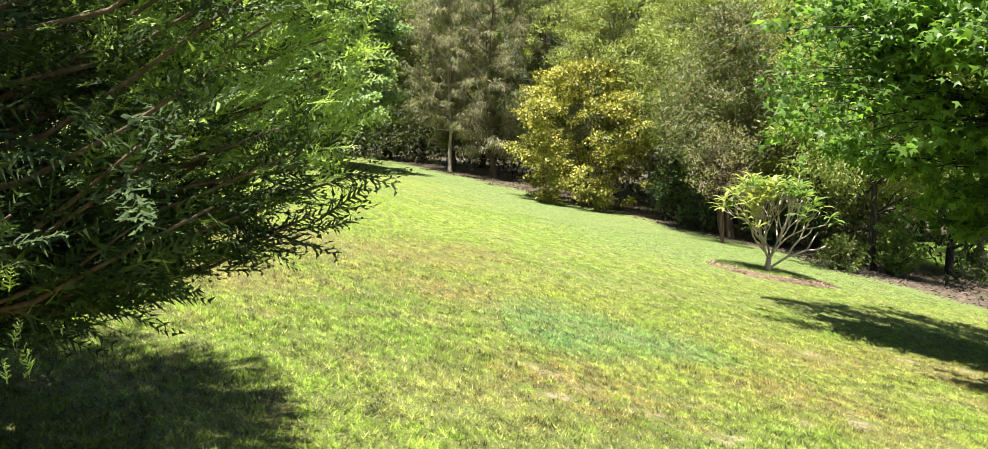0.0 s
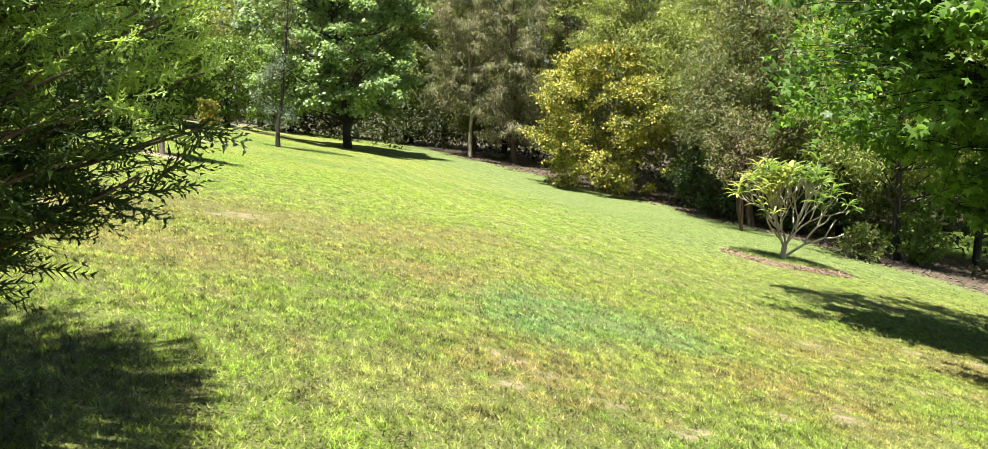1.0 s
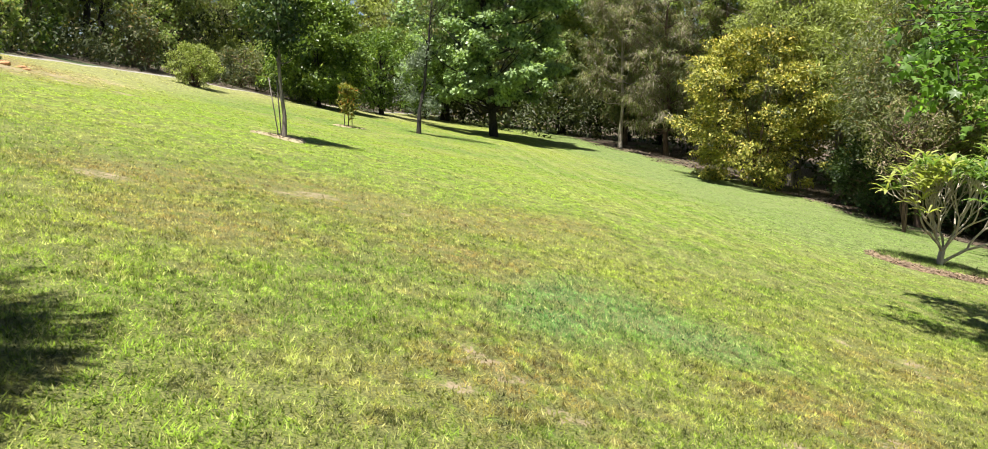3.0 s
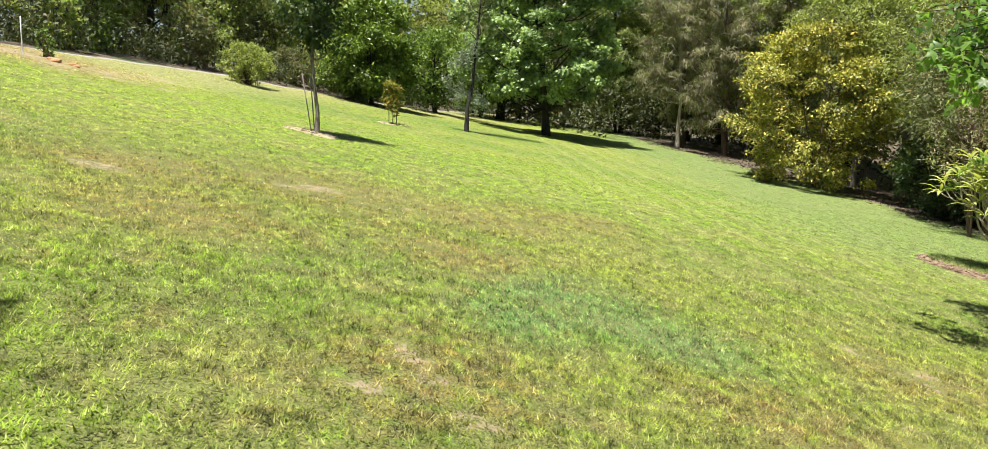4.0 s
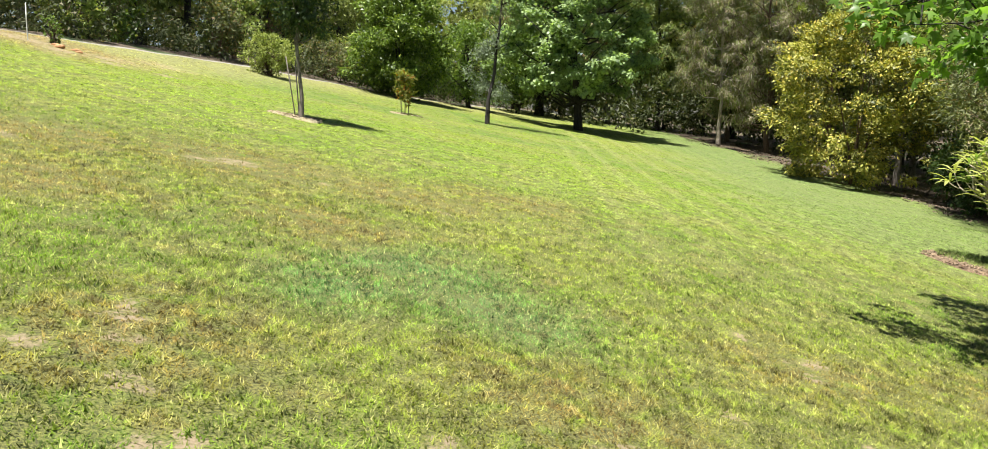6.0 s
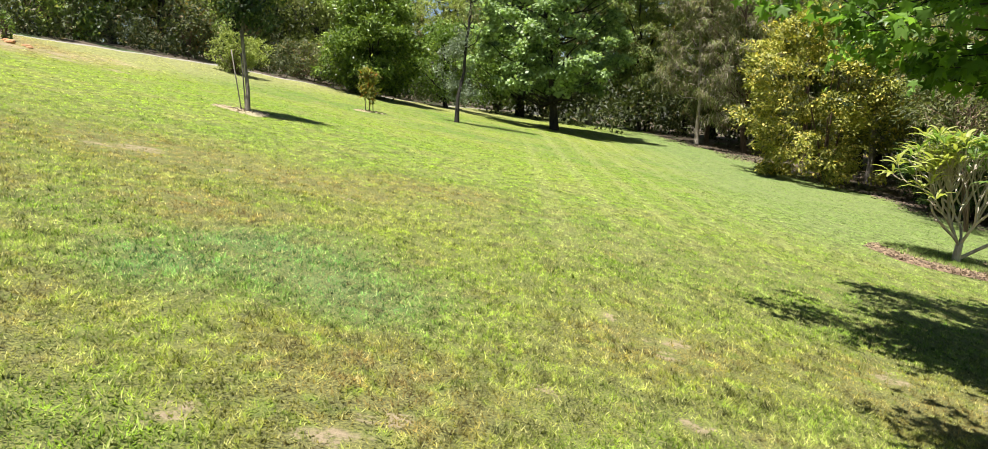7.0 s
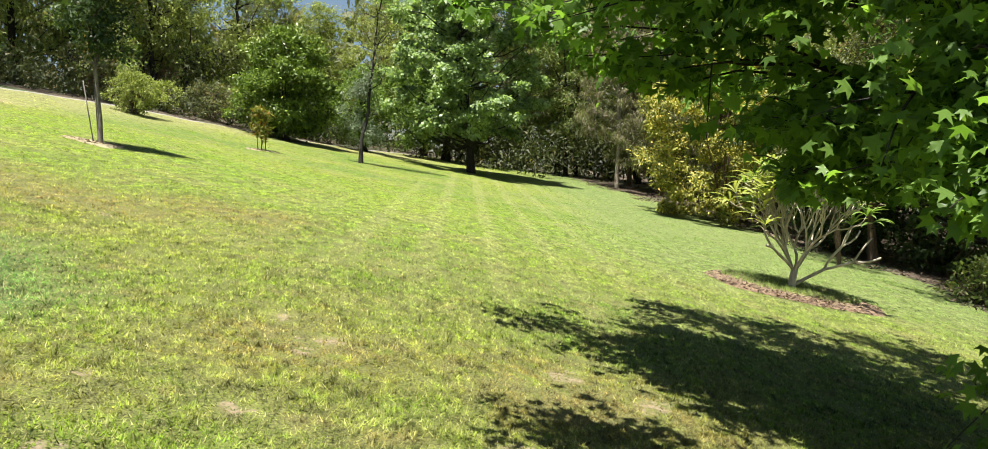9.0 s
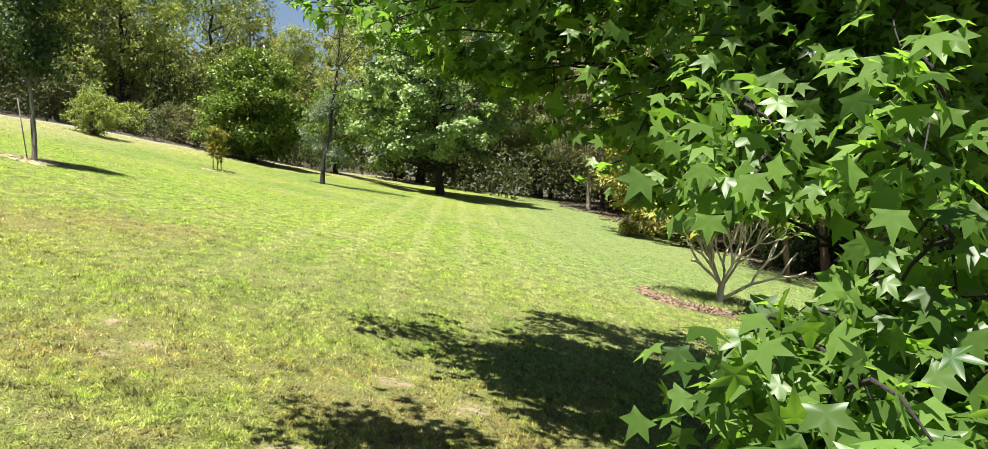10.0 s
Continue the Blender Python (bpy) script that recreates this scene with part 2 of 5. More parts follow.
def lawn_colour(nt, blades):
    """The turf's colour over the hillside; for the blades, each one its own shade."""
    geo = nt.nodes.new("ShaderNodeNewGeometry")
    sep = nt.nodes.new("ShaderNodeSeparateXYZ")
    nt.links.new(geo.outputs["Position"], sep.inputs[0])
    flat = nt.nodes.new("ShaderNodeCombineXYZ")
    nt.links.new(sep.outputs[0], flat.inputs[0])
    nt.links.new(sep.outputs[1], flat.inputs[1])
    flat = flat.outputs[0]
    wander = node(nt, "ShaderNodeTexNoise", Scale=1.1, Detail=4.0, Roughness=0.65)
    nt.links.new(flat, wander.inputs["Vector"])
    bent = nt.nodes.new("ShaderNodeVectorMath")
    bent.operation = "MULTIPLY_ADD"
    nt.links.new(wander.outputs["Color"], bent.inputs[0])
    bent.inputs[1].default_value = (1.5, 1.5, 0)
    shifted = nt.nodes.new("ShaderNodeVectorMath")
    shifted.operation = "SUBTRACT"
    nt.links.new(flat, shifted.inputs[0])
    shifted.inputs[1].default_value = (0.75, 0.75, 0)
    nt.links.new(shifted.outputs[0], bent.inputs[2])
    bent = bent.outputs[0]
    broad, mid, fine = noise_at(nt, flat, 0.16, 3.0), noise_at(nt, flat, 0.9, 4.0), noise_at(nt, flat, 6.0, 4.0)
    col = blend(nt, (0.115, 0.205, 0.018), (0.21, 0.27, 0.03), ramp(nt, broad, 0.35, 0.65))
    band = calc(nt, "MULTIPLY", ramp(nt, calc(nt, "ADD", sep.outputs[1], calc(nt, "MULTIPLY", broad, 5.0)), 12.5, 16.0), ramp(nt, sep.outputs[1], 27.0, 20.0))
    col = blend(nt, col, (0.2, 0.305, 0.026), calc(nt, "MULTIPLY", band, 0.55))
    col = blend(nt, col, (0.255, 0.255, 0.075), calc(nt, "MULTIPLY", ramp(nt, mid, 0.45, 0.68), 0.6))
    col = blend(nt, col, (0.12, 0.11, 0.028), calc(nt, "MULTIPLY", ramp(nt, noise_at(nt, flat, 2.6, 4.0, 0.65), 0.52, 0.7), 0.5))
    # mown stripes, running up the slope's length
    u = calc(nt, "ADD", calc(nt, "ADD", sep.outputs[0], calc(nt, "MULTIPLY", sep.outputs[1], 0.05)), calc(nt, "MULTIPLY", mid, 0.22))
    wave = calc(nt, "SINE", calc(nt, "MULTIPLY", u, 6.6))
    area = calc(nt, "MULTIPLY", ramp(nt, sep.outputs[0], 0.6, 2.4), ramp(nt, sep.outputs[1], 7.0, 11.0))
    col = blend(nt, col, (0.30, 0.32, 0.11), calc(nt, "MULTIPLY", calc(nt, "MULTIPLY", ramp(nt, wave, 0.1, 1.0), area), 0.42))
    # paler turf down the lower side
    lower_side = calc(nt, "MULTIPLY", ramp(nt, calc(nt, "ADD", sep.outputs[0], calc(nt, "MULTIPLY", mid, 2.0)), 5.0, 9.5), ramp(nt, sep.outputs[1], 11.0, 17.0))
    col = blend(nt, col, (0.15, 0.22, 0.07), calc(nt, "MULTIPLY", lower_side, 0.7))
    # paler, drier turf towards the crest, and stony earth by the marker post
    rim = crest_distance(nt, sep)
    upper = calc(nt, "MULTIPLY", ramp(nt, calc(nt, "ADD", rim, calc(nt, "MULTIPLY", mid, 3.0)), 7.5, 2.5), ramp(nt, sep.outputs[1], 16.5, 20.5))
    col = blend(nt, col, (0.32, 0.305, 0.13), calc(nt, "MULTIPLY", upper, 0.75))
    stony = calc(nt, "MULTIPLY", spots(nt, bent, STONY, 0.2), ramp(nt, noise_at(nt, flat, 3.2, 5.0, 0.75), 0.4, 0.6))
    col = blend(nt, col, (0.46, 0.36, 0.23), calc(nt, "MULTIPLY", stony, 0.95))
    dry = calc(nt, "MULTIPLY", spots(nt, bent, DRY, 0.15), ramp(nt, fine, 0.3, 0.6))
    col = blend(nt, col, (0.215, 0.145, 0.045), calc(nt, "MULTIPLY", dry, 0.88))
    col = blend(nt, col, (0.085, 0.205, 0.06), calc(nt, "MULTIPLY", spots(nt, bent, LUSH, 0.1), 0.8))
    nudge = nt.nodes.new("ShaderNodeVectorMath")
    nudge.operation = "MULTIPLY_ADD"
    speck = node(nt, "ShaderNodeTexNoise", Scale=4.0, Detail=4.0, Roughness=0.65)
    nt.links.new(flat, speck.inputs["Vector"])
    nt.links.new(speck.outputs["Color"], nudge.inputs[0])
    nudge.inputs[1].default_value = (0.5, 0.5, 0)
    back = nt.nodes.new("ShaderNodeVectorMath")
    back.operation = "SUBTRACT"
    nt.links.new(flat, back.inputs[0])
    back.inputs[1].default_value = (0.25, 0.25, 0)
    nt.links.new(back.outputs[0], nudge.inputs[2])
    bare = spots(nt, nudge.outputs[0], BARE, 0.45)
    # the mower drew the turf out along the slope
    drawn = node(nt, "ShaderNodeMapping", Scale=(1.0, 0.5, 1.0))
    nt.links.new(flat, drawn.inputs["Vector"])
    drawn = drawn.outputs[0]
    hand = noise_at(nt, drawn, 5.5, 6.0, 0.75)
    col = blend(nt, col, (0.255, 0.19, 0.075), calc(nt, "MULTIPLY", ramp(nt, noise_at(nt, flat, 1.9, 6.0, 0.72), 0.53, 0.66), calc(nt, "MULTIPLY_ADD", ramp(nt, sep.outputs[1], 17.0, 11.0), 0.5, 0.1)))
    mottle = calc(nt, "MULTIPLY_ADD", ramp(nt, hand, 0.35, 0.63), 1.0, 0.43)
    grey = nt.nodes.new("ShaderNodeCombineColor")
    for i in range(3):
        nt.links.new(mottle, grey.inputs[i])
    col = blend(nt, col, grey.outputs[0], calc(nt, "MULTIPLY_ADD", ramp(nt, sep.outputs[1], 24.0, 15.0), 0.5, 0.5), "MULTIPLY")
    if blades:
        rnd = geo.outputs["Random Per Island"]
        clump = noise_at(nt, flat, 15.0, 2.0)
        straw = calc(nt, "GREATER_THAN", calc(nt, "ADD", rnd, calc(nt, "MULTIPLY", calc(nt, "SUBTRACT", clump, 0.5), 0.8)), 0.8)
        col = blend(nt, col, (0.43, 0.41, 0.17), calc(nt, "MULTIPLY", straw, calc(nt, "MULTIPLY_ADD", ramp(nt, sep.outputs[1], 18.0, 9.0), 0.42, 0.1)))
        shade = calc(nt, "MULTIPLY_ADD", calc(nt, "FRACT", calc(nt, "MULTIPLY", rnd, 13.7)), 0.5, 0.29)
        shade = calc(nt, "MULTIPLY_ADD", ramp(nt, noise_at(nt, drawn, 17.0, 3.0, 0.6), 0.39, 0.61), 0.85, shade)
        tint = nt.nodes.new("ShaderNodeCombineColor")
        for i in range(3):
            nt.links.new(shade, tint.inputs[i])
        col = blend(nt, col, tint.outputs[0], 1.0, "MULTIPLY")
    return col, bare, fine, sep, flat


def ground_material():
    m, nt, bsdf = material("hillside_turf")
    col, bare, fine, sep, flat = lawn_colour(nt, False)
    grit = noise_at(nt, flat, 55.0, 5.0, 0.75)
    thatch = blend(nt, (0.03, 0.036, 0.01), (0.27, 0.27, 0.07), ramp(nt, grit, 0.36, 0.64))
    worn = calc(nt, "MULTIPLY_ADD", ramp(nt, sep.outputs[1], 22.0, 8.0), 0.6, 0.4)
    col = blend(nt, col, thatch, calc(nt, "MULTIPLY", calc(nt, "MULTIPLY_ADD", ramp(nt, fine, 0.3, 0.7), 0.3, 0.6), worn))
    col = blend(nt, col, (0.8, 0.8, 0.78), 1.0, "MULTIPLY")
    soil = blend(nt, (0.16, 0.12, 0.07), (0.38, 0.30, 0.19), grit)
    col = blend(nt, col, soil, calc(nt, "MULTIPLY", bare, ramp(nt, noise_at(nt, flat, 9.0, 5.0, 0.75), 0.43, 0.56)))
    # litter beyond the lawn's edge, and rough grass further off
    edge = calc(nt, "SUBTRACT", calc(nt, "ADD", sep.outputs[0], calc(nt, "MULTIPLY", calc(nt, "MAXIMUM", calc(nt, "SUBTRACT", sep.outputs[1], 22.0), 0.0), 0.2)), 15.3)
    edge = calc(nt, "ADD", edge, calc(nt, "MULTIPLY", calc(nt, "SUBTRACT", fine, 0.5), 1.6))
    litter = blend(nt, (0.022, 0.016, 0.010), (0.14, 0.1, 0.065), ramp(nt, grit, 0.3, 0.7))
    litter = blend(nt, litter, (0.04, 0.07, 0.015), ramp(nt, noise_at(nt, flat, 0.5, 4.0), 0.52, 0.66))
    meadow = blend(nt, (0.10, 0.19, 0.02), (0.22, 0.30, 0.04), fine)
    litter_lower = blend(nt, litter, meadow, calc(nt, "MULTIPLY", ramp(nt, edge, 7.0, 9.0), ramp(nt, sep.outputs[1], 31.0, 28.0)))
    col = blend(nt, col, litter_lower, ramp(nt, edge, 0.0, 0.7))
    # a pale gravel track along the crest, litter beyond it
    rim = calc(nt, "ADD", crest_distance(nt, sep), calc(nt, "MULTIPLY", calc(nt, "SUBTRACT", fine, 0.5), 0.5))
    gravel = blend(nt, (0.20, 0.19, 0.165), (0.36, 0.34, 0.30), ramp(nt, grit, 0.3, 0.7))
    col = blend(nt, col, gravel, ramp(nt, rim, 0.1, -0.05))
    col = blend(nt, col, litter, ramp(nt, rim, -0.15, -0.4))
    nt.links.new(col, bsdf.inputs["Base Color"])
    bsdf.inputs["Roughness"].default_value = 0.95
    bump = node(nt, "ShaderNodeBump", Strength=0.7, Distance=0.03)
    nt.links.new(grit, bump.inputs["Height"])
    nt.links.new(bump.outputs[0], bsdf.inputs["Normal"])
    return m


def blade_material():
    m, nt, bsdf = material("grass_blades")
    col, bare, fine, sep, flat = lawn_colour(nt, True)
    nt.links.new(col, bsdf.inputs["Base Color"])
    # short mown blades bend over: their faces turn mostly to the sky
    geo = nt.nodes.new("ShaderNodeNewGeometry")
    bend = nt.nodes.new("ShaderNodeVectorMath")
    bend.operation = "MULTIPLY_ADD"
    nt.links.new(geo.outputs["Normal"], bend.inputs[0])
    bend.inputs[1].default_value = (0.42, 0.42, 0.42)
    bend.inputs[2].default_value = (0.0, 0.0, 0.75)
    level = nt.nodes.new("ShaderNodeVectorMath")
    level.operation = "NORMALIZE"
    nt.links.new(bend.outputs[0], level.inputs[0])
    nt.links.new(level.outputs[0], bsdf.inputs["Normal"])
    bsdf.inputs["Roughness"].default_value = 0.5
    bsdf.inputs["Specular IOR Level"].default_value = 0.3
    tr = nt.nodes.new("ShaderNodeBsdfTranslucent")
    nt.links.new(blend(nt, col, (1.0, 1.02, 0.8), 1.0, "MULTIPLY"), tr.inputs["Color"])
    mix = node(nt, "ShaderNodeMixShader", Fac=0.48)
    nt.links.new(bsdf.outputs[0], mix.inputs[1])
    nt.links.new(tr.outputs[0], mix.inputs[2])
    nt.links.new(mix.outputs[0], nt.nodes["Material Output"].inputs["Surface"])
    return m


M_GROUND = ground_material()
M_BLADE = blade_material()
BARK_GREY = bark_material("grey_bark", (0.07, 0.055, 0.045), (0.24, 0.21, 0.18))
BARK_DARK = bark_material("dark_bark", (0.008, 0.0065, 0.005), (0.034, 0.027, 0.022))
BARK_PALE = bark_material("pale_bark", (0.20, 0.16, 0.12), (0.52, 0.46, 0.38))
BARK_BROWN = bark_material("brown_bark", (0.06, 0.035, 0.022), (0.17, 0.11, 0.075))
BARK_SMOOTH = bark_material("smooth_pale_bark", (0.23, 0.19, 0.15), (0.47, 0.42, 0.35), 3.0, 0.25)
LEAF_STAR = leaf_material("star_leaves", (0.045, 0.115, 0.017), (0.235, 0.39, 0.065), through=0.6, rough=0.36)
LEAF_FARSTAR = leaf_material("far_star_leaves", (0.05, 0.115, 0.03), (0.42, 0.55, 0.2), through=0.4, rough=0.38)
LEAF_CONIFER = leaf_material("conifer_sprays", (0.010, 0.022, 0.007), (0.072, 0.116, 0.027), (0.22, 0.31, 0.085), 0.045, through=0.22, rough=0.75)
# pale conifer green; on the shoulder it paints sunlight into the leaf colour
LEAF_TIPS = leaf_material("pale_and_sunlit_sprays", (0.26, 0.38, 0.07), (0.5, 0.63, 0.18), through=0.5, rough=0.6)
LEAF_DOME = leaf_material("dome_leaves", (0.035, 0.08, 0.014), (0.125, 0.195, 0.024), (0.21, 0.25, 0.035), 0.16, through=0.25, rough=0.45)
# deep green leaves, darkened further to stand in for shade
LEAF_DEEP_SHADE = leaf_material("deep_green_shaded_leaves", (0.016, 0.036, 0.010), (0.075, 0.12, 0.026), through=0.22, rough=0.45)
LEAF_GLOSSY = leaf_material("glossy_leaves", (0.02, 0.05, 0.01), (0.19, 0.285, 0.035), (0.26, 0.33, 0.06), 0.12, through=0.25, rough=0.4)
LEAF_BRIGHT = leaf_material("bright_leaves", (0.08, 0.155, 0.024), (0.19, 0.28, 0.045), through=0.32)
LEAF_YELLOW = leaf_material("yellow_leaves", (0.022, 0.05, 0.012), (0.4, 0.4, 0.06), (0.56, 0.45, 0.1), 0.15, through=0.22, rough=0.5)
LEAF_FEATHER = leaf_material("feathery_leaves", (0.12, 0.165, 0.03), (0.39, 0.445, 0.1), through=0.34, rough=0.6)
LEAF_OLIVE = leaf_material("olive_leaves", (0.09, 0.115, 0.042), (0.21, 0.23, 0.085), (0.23, 0.16, 0.07), 0.1, through=0.38, rough=0.6)
LEAF_BROWNISH = leaf_material("brownish_drooping_leaves", (0.07, 0.062, 0.034), (0.46, 0.40, 0.24), (0.19, 0.22, 0.08), 0.42, through=0.35, rough=0.7)
LEAF_WOOD = leaf_material("woodland_leaves", (0.08, 0.12, 0.03), (0.31, 0.39, 0.1), (0.34, 0.30, 0.15), 0.12, through=0.4, rough=0.55)
# scrub leaves with the woods' shade darkened into their colour
LEAF_SCRUB_SHADED = leaf_material("shade_darkened_scrub_leaves", (0.02, 0.032, 0.010), (0.085, 0.105, 0.03), (0.14, 0.12, 0.06), 0.08, through=0.2, rough=0.6)
LEAF_GREYGREEN = leaf_material("grey_green_leaves", (0.13, 0.17, 0.085), (0.28, 0.34, 0.18), through=0.25, rough=0.6, glow=(1.1, 1.15, 0.85))
LEAF_SAPLING = leaf_material("sapling_leaves", (0.12, 0.15, 0.022), (0.28, 0.28, 0.045), (0.36, 0.17, 0.04), 0.12, through=0.32)
LEAF_ORANGE = leaf_material("dry_orange_leaves", (0.19, 0.12, 0.06), (0.36, 0.22, 0.12), (0.12, 0.13, 0.05), 0.3, through=0.25, rough=0.7)
LEAF_PINKISH = leaf_material("pinkish_twigs", (0.13, 0.15, 0.045), (0.27, 0.29, 0.085), (0.36, 0.28, 0.2), 0.22, through=0.28, rough=0.7)
LEAF_FRANGI = leaf_material("long_leaves", (0.11, 0.2, 0.035), (0.23, 0.34, 0.07), (0.34, 0.36, 0.12), 0.1, through=0.42, rough=0.45)


# ---- ground ----
def bump_z(x, y):
    """Small unevenness of the turf."""
    return 0.02 * soft_noise(x, y, 0.4, 3)


def build_ground():
    far = 46 * 1.35 ** np.arange(0, 11)
    xs = np.concatenate([-far[::-1] - 2, np.arange(-46, -24, 2.0), np.arange(-24, -9, 0.5), np.arange(-9, 13, 0.2), np.arange(13, 24, 0.5), np.arange(24, 48, 2.0), far + 2])
    ys = np.concatenate([-far[::-1] - 2, np.arange(-46, -4, 2.0), np.arange(-4, 0, 0.5), np.arange(0, 18, 0.2), np.arange(18, 60, 0.5), np.arange(60, 80, 2.0), far + 36])
    gx, gy = np.meshgrid(xs, ys)
    gz = ground_z(gx, gy) + bump_z(gx, gy)
    nx, ny = len(xs), len(ys)
    idx = np.arange(nx * ny).reshape(ny, nx)
    faces = np.stack([idx[:-1, :-1], idx[:-1, 1:], idx[1:, 1:], idx[1:, :-1]], -1).reshape(-1, 4)
    me = bpy.data.meshes.new("ground")
    me.from_pydata(np.stack([gx, gy, gz], -1).reshape(-1, 3).tolist(), [], faces.tolist())
    smooth(me)
    me.materials.append(M_GROUND)
    return tagged(new("ground", me), "sunlit sloping grass hillside with worn dry patches", "ground", kind="structure")


def grass_mesh(y0, y1, tufts_m2, blades, length, width, seed, upright=0.3):
    """Grass in tufts over a strip of the slope, between the open crest and the trees."""
    r = np.random.default_rng(seed)
    left, right = -3.0 - 0.72 * y1, min(3.0 + 1.05 * y1, 14.5)
    n = int((right - left) * (y1 - y0) * tufts_m2)
    tx, ty = r.uniform(left, right, n), r.uniform(y0, y1, n)
    keep = (tx > -3.0 - 0.72 * ty) & (tx < 3.0 + 1.05 * ty) & (tx < wood_edge(ty) + 0.3) & (tx > crest_x(ty) + 0.05)
    tx, ty = tx[keep], ty[keep]
    n = len(tx)
    thick = soft_noise(tx, ty, 0.8, 11) * 0.5 + soft_noise(tx, ty, 2.6, 12) * 0.5
    keep = r.uniform(0, 1, n) < 0.86 + 0.2 * thick
    for bx, by, br in BARE:
        d = np.hypot(tx - bx + 0.08 * soft_noise(tx, ty, 2.3, 5), ty - by + 0.08 * soft_noise(tx, ty, 2.3, 6))
        keep &= r.uniform(0, 1, n) < 0.12 + np.clip((d - br * 0.8) / (br * 0.7), 0, 1)
    for bx, by, br in DRY:
        d = np.hypot(tx - bx, ty - by)
        keep &= r.uniform(0, 1, n) < 0.78 + np.clip((d - br * 0.4) / br, 0, 1)
    for bx, by, rx, ry in ((9.5, 15.5, 1.42, 1.37), (-4.35, 18.2, 0.5, 0.45), (-3.6, 27.75, 0.45, 0.4)):
        keep &= ((tx - bx) / rx) ** 2 + ((ty - by) / ry) ** 2 > 1
    tx, ty, thick = tx[keep], ty[keep], thick[keep]
    size = length * r.uniform(0.6, 1.3, len(tx)) * (1 + 0.3 * thick)
    spread = 0.022 + 0.55 * length
    x = np.repeat(tx, blades) + r.normal(0, spread, len(tx) * blades)
    y = np.repeat(ty, blades) + r.normal(0, spread, len(tx) * blades)
    n = len(x)
    z = ground_z(x, y) + bump_z(x, y) - 0.003
    ln = np.repeat(size, blades) * r.uniform(0.5, 1.15, n)
    a, lean, wd = r.uniform(0, PI2, n), r.uniform(upright, 1.42, n), width * r.uniform(0.6, 1.3, n)
    b = a + r.uniform(-0.7, 0.7, n) + math.pi / 2
    base = np.stack([x, y, z], -1)
    side = np.stack([np.cos(b), np.sin(b), np.zeros(n)], -1) * wd[:, None] / 2
    tip = base + np.stack([np.cos(a) * np.sin(lean), np.sin(a) * np.sin(lean), np.cos(lean)], -1) * ln[:, None]
    me = mesh_polys("grass", np.stack([base - side, base + side, tip], 1))
    me.materials.append(M_BLADE)
    return me


build_ground()
for band, tag in (((1.6, 6.0, 860, 8, 0.04, 0.0105, 21, 0.5), "short green and straw-coloured lawn grass, closely mown"),
                  ((6.0, 9.5, 560, 7, 0.04, 0.0125, 25, 0.5), "short green and straw-coloured lawn grass, closely mown"),
                  ((9.5, 14.0, 420, 4, 0.04, 0.016, 24, 0.6), "short green and dry brownish lawn grass on the slope"),
                  ((14.0, 24.0, 230, 3, 0.038, 0.028, 22, 0.7), "mown bright green lawn grass across the slope"),
                  ((24.0, 58.0, 58, 3, 0.038, 0.05, 23, 0.8), "mown lawn grass below the trees")):
    tagged(new("lawn_grass", grass_mesh(*band)), tag, "grass", kind="stuff")


# ---- trees ----
def leaf_quads(rng, centres, radii, count, size, aspect, outward, droop, flat, middle, cap=0.6):
    """Leaves in clumps round the given centres, as four-cornered blades."""
    # each clump carries smaller tufts, most of them on its upper side
    tufts = 11
    way = unit(rng.normal(0, 1, (len(centres), tufts, 3)))
    way[:, :, 2] = np.where(rng.uniform(0, 1, way.shape[:2]) < cap, np.abs(way[:, :, 2]), way[:, :, 2])
    tuft = centres[:, None, :] + way * radii[:, None, :] * rng.uniform(0.35, 1.12, (len(centres), tufts, 1))
    k = rng.choice(len(centres), count, p=radii[:, 0] ** 2 / np.sum(radii[:, 0] ** 2))
    j = rng.integers(0, tufts, count)
    d = unit(rng.normal(0, 1, (count, 3)) + np.array([0, 0, 0.35]))
    p = tuft[k, j] + d * radii[k] * 0.46 * rng.uniform(0.1, 1, (count, 1)) ** 0.5
    # a few strays between the tufts
    stray = rng.uniform(0, 1, (count, 1)) < 0.22
    p = np.where(stray, centres[k] + d * radii[k] * rng.uniform(0.2, 1.15, (count, 1)), p)
    away = unit(p - middle)
    up = d * 0.8 + away * 0.25 + np.array([0, 0, flat]) + rng.normal(0, 0.38, (count, 3))
    axis = rng.normal(0, 0.7, (count, 3)) + away * outward * 0.6 + d * 0.25
    axis[:, 2] -= droop
    axis = unit(axis)
    side = unit(np.cross(axis, up))
    ln = size * rng.uniform(0.6, 1.35, (count, 1))
    wd = ln * aspect * 0.5
    nrm = np.cross(side, axis)
    tip = p + axis * ln - nrm * ln * 0.12
    mid = p + axis * ln * 0.5
    if aspect < 0.46:
        return np.stack([p + side * wd, tip, p - side * wd], 1)
    return np.stack([p, mid + side * wd, tip, mid - side * wd], 1)


